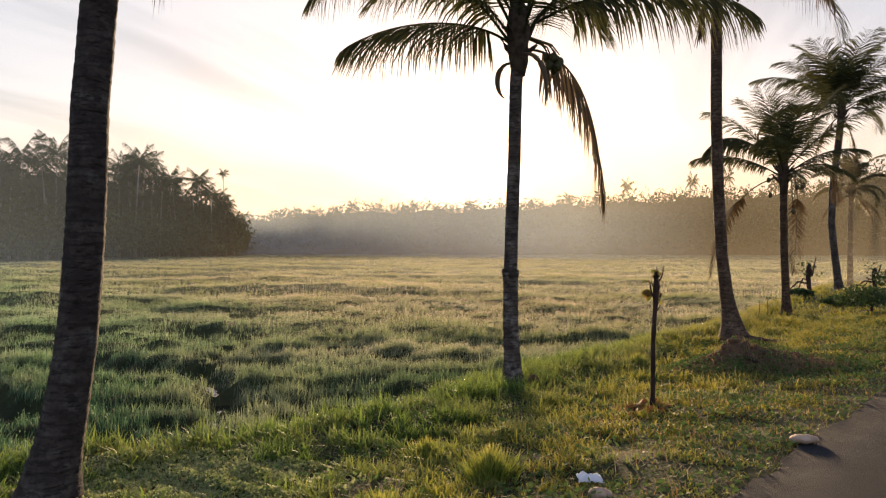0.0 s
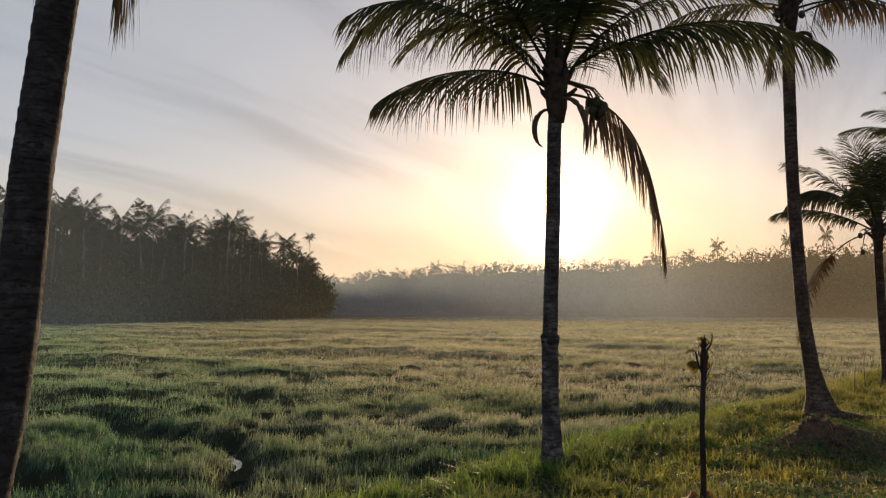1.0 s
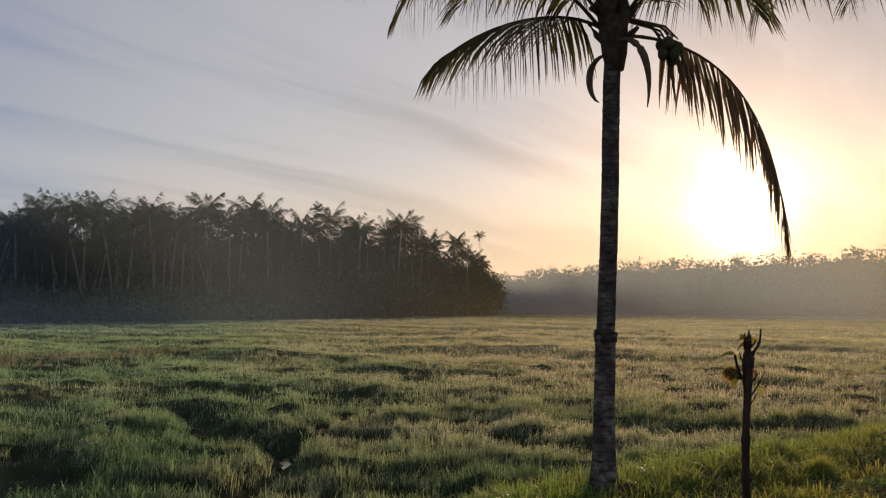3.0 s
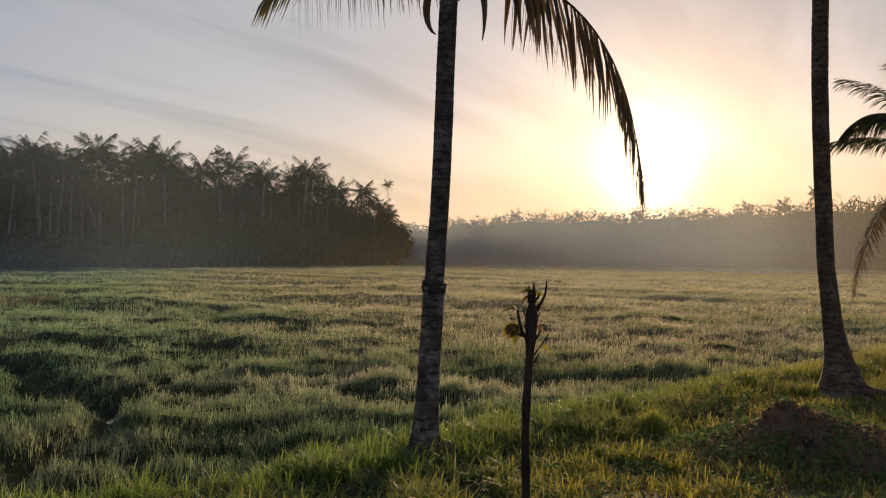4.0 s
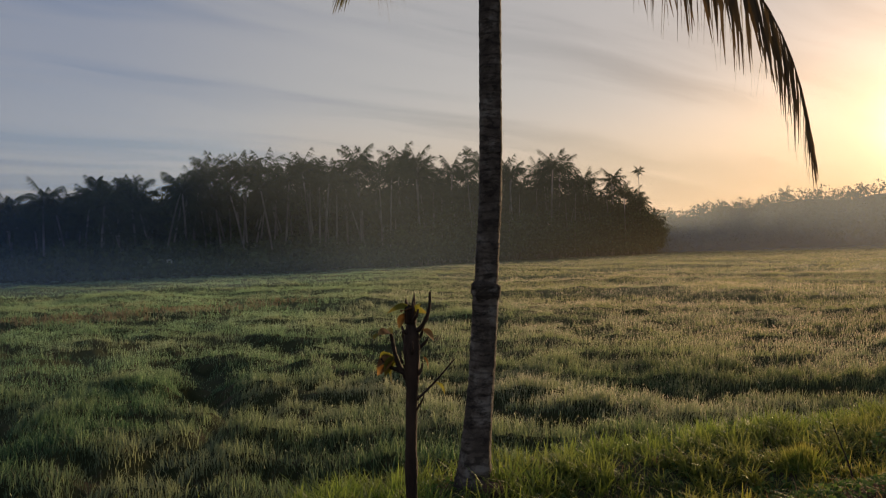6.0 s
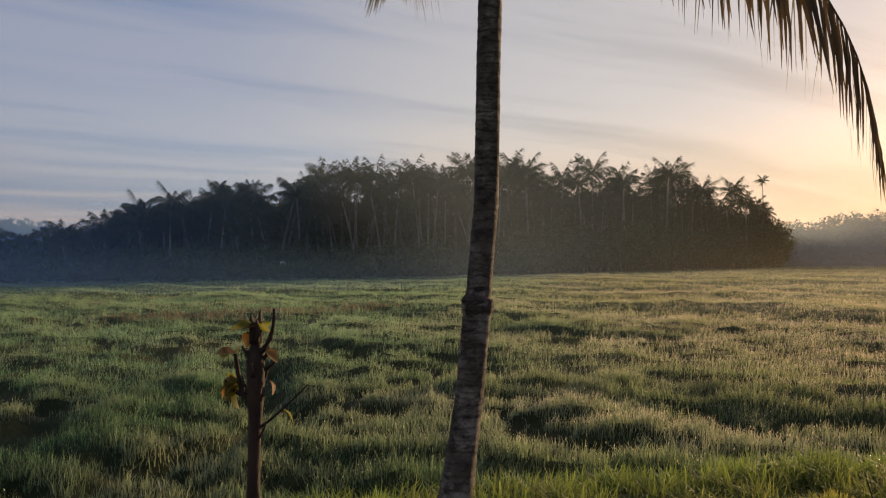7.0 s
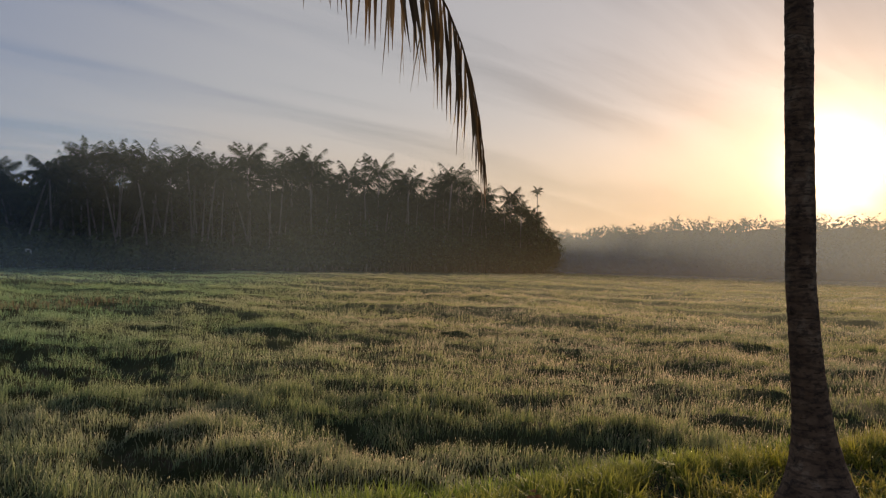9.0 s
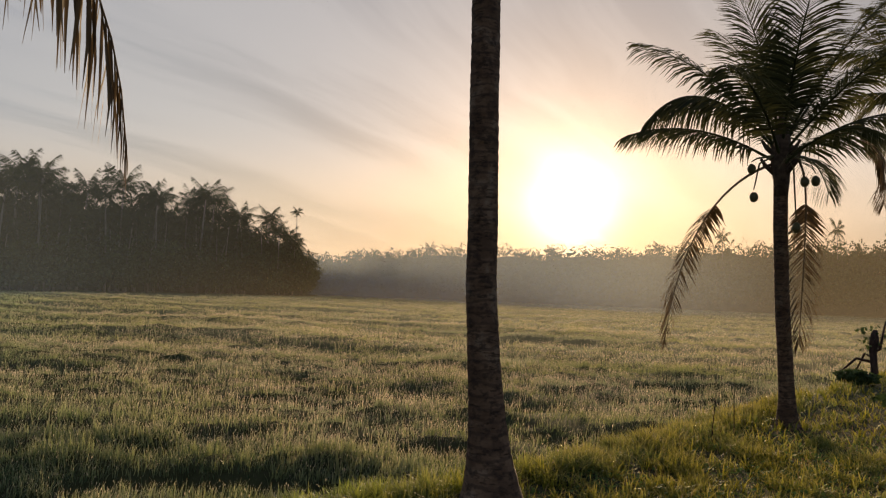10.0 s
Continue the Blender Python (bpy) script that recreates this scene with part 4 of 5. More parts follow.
young_palm = coconut_palm("young coconut palm with grey ringed trunk and a withered frond",
             [(-2.79, 13.20, base_at(-2.79, 13.2)), (-2.82, 13.28, 0.0), (-2.87, 13.40, 0.5), (-2.905, 13.52, 1.25), (-2.90, 13.60, 2.0), (-2.87, 13.62, 3.0), (-2.85, 13.64, 4.0), (-2.82, 13.66, 4.6)],
             0.098, 0.15, 52, 15, 3.4, 34, ledge=1.25, sheath=0.165,
             shaped=[(((-2.95, 13.7, 4.65), (-3.6, 13.9, 5.22), (-5.0, 14.15, 5.38), (-6.05, 14.45, 5.05)), False),
                     (((-2.9, 13.75, 5.05), (-3.7, 13.9, 6.7), (-5.6, 14.1, 6.95), (-6.65, 14.3, 5.9)), False),
                     (((-2.6, 13.8, 4.95), (-1.7, 14.1, 5.5), (-0.4, 14.6, 5.8), (0.5, 15.0, 5.15)), False),
                     (((-2.75, 13.9, 4.6), (-2.5, 15.1, 4.85), (-2.2, 17.45, 4.95), (-2.08, 17.65, 2.45)), True)],
             nuts=[(0.38, 0.45, -0.22), (0.46, 0.56, -0.12), (0.32, 0.54, -0.08), (0.50, 0.48, -0.24), (0.42, 0.60, -0.26), (0.44, 0.46, -0.10), (0.36, 0.52, -0.18), (0.52, 0.54, -0.16)],
             hang=[((-0.10, 0.0, -0.25), (-0.40, 0.05, -0.22), (-0.38, 0.05, -0.68), (-0.22, 0.05, -0.76)),
                   ((0.10, -0.1, -0.15), (0.38, -0.1, -0.12), (0.50, -0.1, -0.55), (0.42, -0.1, -0.95))])
collar = Mesh()
collar.tube(shifted([(-2.897, 13.505, 1.13), (-2.900, 13.51, 1.17), (-2.903, 13.515, 1.21), (-2.905, 13.52, 1.245), (-2.905, 13.52, 1.27), (-2.905, 13.525, 1.285)], young_palm.location), [0.104, 0.116, 0.122, 0.128, 0.121, 0.098], 18, wobble=0.07, rng=random.Random(57))
part("collar", collar, BARK_DARK, young_palm, "dark swollen ring round the trunk")
tall_palm = coconut_palm("tall slender coconut palm with a broad rooted foot",
             [(0.40, 18.82, base_at(0.40, 18.82)), (0.30, 18.98, 0.1), (0.20, 19.07, 0.6), (0.10, 19.13, 1.5), (0.05, 19.2, 2.5), (0.0, 19.24, 4.0), (0.0, 19.3, 6.0), (0.04, 19.3, 7.3)],
             0.116, 0.42, 53, 20, 3.6, bark=BARK_WARM, dead=[(-80, 25, 2.7, 110), (160, -40, 1.6, 40)], nuts=[(-0.2, -0.2, -0.15), (0.22, -0.15, -0.2)])
stub = Mesh()
stub.tube(bezier_path(*shifted([(0.02, 19.3, 6.72), (0.25, 19.38, 6.86), (0.40, 19.43, 6.88), (0.42, 19.44, 6.66)], tall_palm.location), 8), [0.05, 0.05, 0.045, 0.042, 0.04, 0.038, 0.036, 0.03, 0.02], 8)
part("frond_stub", stub, FIBRE, tall_palm, "dark hooked stub of a cut frond")
coconut_palm("low coconut palm with green nuts and a broken withered frond",
             [(1.95, 26.53, base_at(1.95, 26.5)), (1.92, 26.43, 0.3), (1.86, 26.25, 1.5), (1.83, 26.1, 2.6), (1.83, 26.06, 3.55)],
             0.105, 0.20, 54, 14, 2.6, 62, sheath=0.13, bend=(22, 34), bark=BARK_WARM,
             shaped=[(((1.7, 26.1, 3.85), (1.0, 26.3, 4.8), (0.25, 26.5, 5.15), (-0.32, 26.6, 4.38)), False),
                     (((1.75, 26.1, 3.6), (0.9, 26.9, 3.5), (0.1, 27.7, 2.6), (-0.12, 27.8, 0.73)), True, 0.40),
                     (((1.92, 26.05, 3.65), (2.28, 25.95, 3.75), (2.16, 26.0, 2.6), (2.10, 26.0, 0.95)), True, 0.5),
                     (((1.95, 26.05, 3.75), (2.45, 26.0, 3.95), (3.25, 26.0, 4.4), (3.15, 26.0, 2.95)), True, 0.55)],
             nuts=[(-0.40, -0.1, -0.05), (-0.36, -0.15, -0.48), (0.32, -0.2, -0.28), (0.46, -0.12, -0.26), (0.22, -0.3, -0.95)])
coconut_palm("coconut palm with a curved grey trunk and a full crown",
             [(5.15, 39.4, base_at(5.15, 39.4)), (4.95, 39.3, 1.2), (4.80, 39.2, 2.6), (4.85, 39.2, 4.2), (5.1, 39.3, 6.2), (5.2, 39.3, 7.4)],
             0.15, 0.24, 55, 22, 3.7, leaflet=0.06, dead=[(-30, -30, 2.4, 50), (120, -40, 2.2, 40)])
coconut_palm("small coconut palm with a thin trunk and drooping withered leaves",
             [(6.06, 42.7, base_at(6.06, 42.7)), (6.05, 42.7, 2.0), (6.1, 42.7, 4.2)],
             0.12, 0.17, 56, 14, 2.0, leaflet=0.06, bend=(60, 60), dead=[(60, -20, 1.9, 60), (-70, -20, 2.0, 60), (-140, -30, 1.7, 50)])


# ---------------------------------------------------------------- woods beyond the field
def far_palm(seed, height, lean, count, size, areca=False):
    """A palm seen far across the field: a thin pale trunk and a ragged crown."""
    rng = random.Random(seed)
    tree = thing("areca_palm" if areca else "field_edge_palm", (0, 0, 0), "slim areca palm with a small round crown above the woods" if areca else "tall coconut palm with a pale trunk in a dark grove",
                 "palm tree", "palms across the field")
    a = rng.uniform(0, 6.28)
    steps = 7
    line = [Vector((math.cos(a) * lean * (i / steps) ** 1.5, math.sin(a) * lean * (i / steps) ** 1.5, height * i / steps)) for i in range(steps + 1)]
    m = Mesh()
    m.tube(line, [(0.17 if not areca else 0.13) * (1 - 0.35 * i / steps) + 0.10 * math.exp(-i * 1.5) for i in range(steps + 1)], 7)
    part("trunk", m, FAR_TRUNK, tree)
    crown = Mesh()
    for k in range(count):
        w = (k + 0.5) / count
        az = k * 137.5 + rng.uniform(-15, 15)
        p = arc_path(line[-1] + Vector((0, 0, 0.2 - 0.4 * w)), az, 82 - 100 * w + rng.uniform(-12, 12), size * rng.uniform(0.72, 1.08), 52 + 46 * w + rng.uniform(-15, 15), 7)
        f = frond_mesh(p, rng, pairs=19, longest=0.29 * size, width=0.26, sag=0.4, hang=0.45, vee=0.0, bare=0.14, segs=1, rib_sides=3, rib=0.05, hue=rng.uniform(0.2, 0.8), gaps=0.06)
        k0 = len(crown.v)
        crown.v += f.v
        crown.hue += f.hue
        crown.along += f.along
        crown.f += [tuple(i + k0 for i in q) for q in f.f]
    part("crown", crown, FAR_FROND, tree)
    return tree


def placed(model, m):
    """A copy of a model at the pose and scale m, whatever scale the model itself stands at."""
    return copy_thing(model, m @ Matrix.Diagonal((1 / model.scale.x, 1 / model.scale.y, 1 / model.scale.z, 1)))


WOOD_AZ = np.array([34, 36, 47, 55, 65, 74, 82, 90, 110])
WOOD_D = np.array([200, 195, 160, 130, 110, 108, 116, 122, 130])
TOP_AZ = np.array([34.5, 36.5, 39, 41.5, 44.6, 47.7, 50, 54, 57, 62.7, 68.5, 73.8, 78, 81.8, 83.5, 85.5, 90, 110])
TOP_EL = np.array([2.6, 4.2, 5.2, 5.8, 6.8, 6.7, 6.9, 7.0, 7.1, 7.0, 6.8, 6.2, 5.2, 4.3, 3.5, 3.0, 2.8, 2.6])


def wood_spot(az, deeper):
    d = float(np.interp(az, WOOD_AZ, WOOD_D)) + deeper
    return Vector((1.7 - d * math.sin(radians(az)), 8.5 + d * math.cos(radians(az)), -0.7)), d


def palm_grove():
    rng = random.Random(61)
    heights = (4.0, 5.5, 7.0, 8.5, 10.0, 11.5, 13.0, 15.0)
    models = [far_palm(70 + k, high, lean, count, size) for k, (high, lean, count, size) in enumerate(zip(heights, (0.4, 1.0, 0.6, 1.7, 0.9, 2.4, 1.2, 0.8), (15, 16, 19, 16, 20, 17, 18, 21), (3.3, 3.6, 4.0, 3.7, 3.9, 3.8, 4.2, 4.1)))]
    used = set()
    for deeper, count in ((2, 44), (7, 62), (13, 64), (22, 58)):
        for k in range(count):
            az = 35.7 + (97 - 35.7) * ((k + rng.uniform(-0.3, 1.3)) / count)
            spot, d = wood_spot(az, deeper + rng.uniform(-2.5, 2.5))
            top = d * math.tan(radians(float(np.interp(az, TOP_AZ, TOP_EL)))) + 2.2
            high = max(3.0, (top - 3.3) * rng.choice([0.55, 0.66, 0.76, 0.84, 0.90, 0.95, 0.99, 1.02, 1.12]))
            pick = min(range(len(heights)), key=lambda i: abs(heights[i] - high))
            size = high / heights[pick]
            m = Matrix.LocRotScale(spot, Euler((rng.uniform(-0.04, 0.04), rng.uniform(-0.04, 0.04), rng.uniform(0, 6.28))), (size, size, size))
            if pick in used:
                placed(models[pick], m)
            else:
                models[pick].matrix_basis = m
                used.add(pick)
    for (x, y, top) in ((-126.8, 183.2, 23.2), (-126.4, 119.3, 24.1), (-125.5, 104.2, 22.9), (-126.7, 170.6, 20.9), (-133.8, 44.2, 16.3)):
        first = far_palm(90 + int(top * 3), top - 0.6, 1.2, 13, 2.1, areca=True)
        first.location = (x, y, -0.7)


palm_grove()


def tree_clumps(rng, spots, leaf, per, flat=0.1):
    """Broad leafy crowns: leaves on a few uneven lobes set round the crown of each tree at (x, y, z_foot, top, spread)."""
    cs, hues, sizes = [], [], []
    for x, y, z, top, spread in spots:
        lobes = rng.randint(8, 14)
        middle, rz = z + (top - z) * 0.56, (top - z) * 0.42
        turn = rng.uniform(0, 6.28)
        for k_lobe in range(lobes):
            u = -0.85 + 1.85 * (k_lobe + rng.uniform(0.1, 0.9)) / lobes
            ring, a = math.sqrt(max(0.0, 1 - u * u)), turn + k_lobe * 2.4
            r = spread * rng.uniform(0.30, 0.52)
            centre = np.array([x + ring * math.cos(a) * spread * 0.6, y + ring * math.sin(a) * spread * 0.6, middle + u * rz * 0.68])
            n = per // lobes
            d = rng.normal(0, 1, (n, 3))
            d /= np.linalg.norm(d, axis=1)[:, None] + 1e-6
            p = centre + d * np.array([r, r, min(r, rz * 0.4)]) * rng.uniform(0.6, 1.05, (n, 1))
            p[:, 2] = np.maximum(p[:, 2], z + 0.05)
            cs.append(p)
            hues.append(np.clip(rng.uniform(0.1, 0.9) + rng.normal(0, 0.15, n), 0, 1))
            sizes.append(rng.uniform(0.6, 1.4, n) * leaf)
    return leaf_crowd(rng, np.concatenate(cs), np.concatenate(sizes), np.concatenate(hues), flat)


def undergrowth():
    rng = np.random.RandomState(64)
    spots = []
    for deeper, count, low, high in ((-2, 120, 1.2, 3.2), (1, 130, 2.5, 5.0), (6, 120, 2.5, 6.5), (12, 120, 4.0, 9.0), (18, 110, 8.0, 13.0), (26, 110, 10.0, 16.0), (36, 130, 12.0, 18.0)):
        for k in range(count):
            az = 35 + (98 - 35) * (k + rng.uniform(0, 1)) / count
            spot, d = wood_spot(az, deeper + rng.uniform(-2, 2))
            cap = d * math.tan(radians(float(np.interp(az, TOP_AZ, TOP_EL)))) * (0.97 + 0.003 * deeper) + 1.0
            thick = 1.0 + 1.5 * float(smooth01((57 - az) / 8))
            top = min(rng.uniform(low, high) * thick, cap * 0.9) if deeper < 15 else cap * rng.uniform(0.72, 0.90) * (1 - 0.22 * float(smooth01((az - 74) / 8)))
            spots.append((spot.x, spot.y, -0.7, top, rng.uniform(2.0, 4.0)))
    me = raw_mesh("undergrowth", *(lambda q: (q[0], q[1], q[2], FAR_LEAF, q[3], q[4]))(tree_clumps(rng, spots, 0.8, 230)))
    tagged(new("undergrowth", me), "dark dense bushes and trees filling the palm grove", "undergrowth", kind="stuff")
    # a dark mass added inside the grove so its gaps show no sky
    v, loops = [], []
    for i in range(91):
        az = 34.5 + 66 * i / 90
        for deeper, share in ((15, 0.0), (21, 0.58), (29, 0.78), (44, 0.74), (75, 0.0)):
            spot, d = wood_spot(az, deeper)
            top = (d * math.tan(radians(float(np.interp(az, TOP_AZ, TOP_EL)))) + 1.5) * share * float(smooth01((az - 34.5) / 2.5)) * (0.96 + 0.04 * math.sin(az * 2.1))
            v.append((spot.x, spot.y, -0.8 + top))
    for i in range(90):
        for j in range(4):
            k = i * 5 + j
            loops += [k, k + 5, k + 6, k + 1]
    tagged(new("grove_fill", raw_mesh("grove_fill", v, loops, [4] * 360, WOOD_SHADE, smooth=True)), "dark filler mass added inside the palm grove to close its gaps", "hill", kind="structure")


undergrowth()

HILL_AZ = np.array([-60, -30, -10, -6.5, -4.3, -2.7, -1.0, 0.2, 3.2, 5.7, 7.6, 12.4, 18, 22.7, 25, 27, 31.3, 33, 36, 40])
HILL_EL = np.array([5.2, 6.0, 6.2, 4.9, 4.7, 4.65, 4.95, 4.75, 4.6, 4.5, 4.33, 4.05, 3.78, 3.7, 3.65, 3.5, 3.05, 2.75, 2.5, 2.3])


def hill_top(az, d):
    return d * math.tan(radians(float(np.interp(az, HILL_AZ, HILL_EL)))) + 1.5


def far_forest():
    rng = np.random.RandomState(66)
    spots = []
    for deeper, count, share in ((0, 120, 0.5), (8, 130, 0.68), (18, 140, 0.82), (30, 160, 0.92), (42, 170, 1.0), (52, 170, 1.05)):
        for k in range(count):
            az = -58 + (44 + 58) * (k + rng.uniform(0, 1)) / count
            d = 232 + deeper + rng.uniform(-5, 5)
            spots.append((1 - d * math.sin(radians(az)), 6 + d * math.cos(radians(az)), -0.7, hill_top(az, d) * share * rng.uniform(0.92, 1.05), rng.uniform(3.5, 7.0)))
    q = tree_clumps(rng, spots, 0.8, 380)
    me = raw_mesh("far_forest", q[0], q[1], q[2], FAR_LEAF, q[3], q[4])
    tagged(new("far_forest", me), "misty line of distant mixed trees along the far edge of the field", "forest", kind="stuff")
    # a dark hill shape added so no sky shows through the far trees
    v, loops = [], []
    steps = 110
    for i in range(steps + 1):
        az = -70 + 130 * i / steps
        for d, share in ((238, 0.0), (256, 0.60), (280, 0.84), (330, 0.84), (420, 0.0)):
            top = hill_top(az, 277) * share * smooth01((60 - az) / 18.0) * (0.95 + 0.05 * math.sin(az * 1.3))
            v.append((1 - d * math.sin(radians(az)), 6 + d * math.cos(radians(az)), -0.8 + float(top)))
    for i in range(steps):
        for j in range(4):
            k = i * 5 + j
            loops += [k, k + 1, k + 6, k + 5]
    tagged(new("hill_fill", raw_mesh("hill_fill", v, loops, [4] * (steps * 4), WOOD_SHADE, smooth=True)), "low dark hill shape added behind the distant trees to close gaps", "hill", kind="structure")
    # the blue ridge beyond the grove
    spots = []
    for k in range(170):
        az = 76 + 44 * rng.uniform(0, 1)
        d = 430 + rng.uniform(-25, 40)
        spots.append((1 - d * math.sin(radians(az)), 6 + d * math.cos(radians(az)), -0.7, d * math.tan(radians(3.7 + 0.25 * math.sin(az * 0.5))) * rng.uniform(0.8, 1.03), rng.uniform(8, 14)))
    q = tree_clumps(rng, spots, 2.2, 260)
    me = raw_mesh("far_ridge", q[0], q[1], q[2], FAR_LEAF, q[3], q[4])
    tagged(new("far_ridge", me), "blue distant wooded ridge beyond the palm grove", "forest", kind="stuff")


far_forest()


def ridge_palms():
    """Single palms that stand out above the far trees."""
    rng = random.Random(67)
    models = []
    for k, az in enumerate((5.9, 1.2, -1.0, 17.5, 22.0, 31.6, 26.3, 10.4, 7.6, -4.0, -5.2, -9.1)):
        d = 270 + rng.uniform(-8, 8)
        top = hill_top(az, d) + rng.uniform(-0.3, 1.3) + (1.2 if k < 3 else 0.0)
        spot = Vector((1 - d * math.sin(radians(az)), 6 + d * math.cos(radians(az)), -0.7))
        m = Matrix.LocRotScale(spot, Euler((0, 0, rng.uniform(0, 6.28))), (0.95, 0.95, (top - 2.2) / 14.0))
        if len(models) < 3:
            models.append(far_palm(120 + k, 14.0, 0.8 + 0.5 * k, 16, 3.2))
            tagged(models[-1], "misty palm standing above the distant trees", "palm tree", "palms on the far ridge")
            models[-1].matrix_basis = m
        else:
            placed(models[k % 3], m)


ridge_palms()


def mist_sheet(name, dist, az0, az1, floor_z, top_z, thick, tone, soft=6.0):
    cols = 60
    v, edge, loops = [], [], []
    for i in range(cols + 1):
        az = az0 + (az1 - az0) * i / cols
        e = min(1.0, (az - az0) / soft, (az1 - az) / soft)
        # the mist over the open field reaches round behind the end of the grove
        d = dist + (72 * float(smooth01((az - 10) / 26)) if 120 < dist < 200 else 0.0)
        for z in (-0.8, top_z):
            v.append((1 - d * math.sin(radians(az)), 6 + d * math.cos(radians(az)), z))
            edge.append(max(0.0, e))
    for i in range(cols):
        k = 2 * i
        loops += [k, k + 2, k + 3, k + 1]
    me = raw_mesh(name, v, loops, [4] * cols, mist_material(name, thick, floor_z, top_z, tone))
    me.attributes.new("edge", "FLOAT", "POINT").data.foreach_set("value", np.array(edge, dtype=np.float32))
    ob = tagged(new(name, me), "thin tinted sheet of morning mist and haze over the field", "mist", kind="stuff")
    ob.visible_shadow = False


# tints set per sheet: warm in place of sun glare, blue for distance haze
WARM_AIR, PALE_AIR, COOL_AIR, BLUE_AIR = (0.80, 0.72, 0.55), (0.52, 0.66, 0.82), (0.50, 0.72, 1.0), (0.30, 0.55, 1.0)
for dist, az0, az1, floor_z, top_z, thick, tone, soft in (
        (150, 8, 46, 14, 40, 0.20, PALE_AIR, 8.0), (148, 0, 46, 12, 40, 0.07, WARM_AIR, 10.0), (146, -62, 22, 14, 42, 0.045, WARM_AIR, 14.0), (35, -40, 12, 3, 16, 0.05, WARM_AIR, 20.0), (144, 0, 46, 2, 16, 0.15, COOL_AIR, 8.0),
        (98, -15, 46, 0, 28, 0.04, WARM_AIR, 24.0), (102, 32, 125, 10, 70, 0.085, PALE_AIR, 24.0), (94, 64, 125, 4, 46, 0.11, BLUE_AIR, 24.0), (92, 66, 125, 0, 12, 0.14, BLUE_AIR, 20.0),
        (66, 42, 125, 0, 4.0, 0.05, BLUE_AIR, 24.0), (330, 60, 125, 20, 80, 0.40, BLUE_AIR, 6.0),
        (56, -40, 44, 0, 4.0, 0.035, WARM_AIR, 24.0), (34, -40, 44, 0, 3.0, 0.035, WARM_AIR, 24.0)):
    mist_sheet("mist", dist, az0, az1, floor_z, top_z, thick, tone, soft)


# ---------------------------------------------------------------- things on the bank and in the field
def leaf_mesh(size, rng, fold=0.25, curl=0.3):
    """One broad pointed leaf, folded along its midrib and curled."""
    m = Mesh()
    rows = []
    for i in range(6):
        t = i / 5
        w = size * 0.42 * math.sin(math.pi * (0.10 + 0.85 * t)) * (1.0 if t < 0.95 else 0.4)
        z = -curl * size * t * t
        rows.append(m.ring([Vector((-w, t * size, z + fold * w)), Vector((0, t * size, z)), Vector((w, t * size, z + fold * w))], rng.random(), t))
    for a, b in zip(rows, rows[1:]):
        m.f += [(a, a + 1, b + 1, b), (a + 1, a + 2, b + 2, b + 1)]
    return m


def moved(mesh, matrix):
    mesh.v = [matrix @ Vector(p) for p in mesh.v]
    return mesh


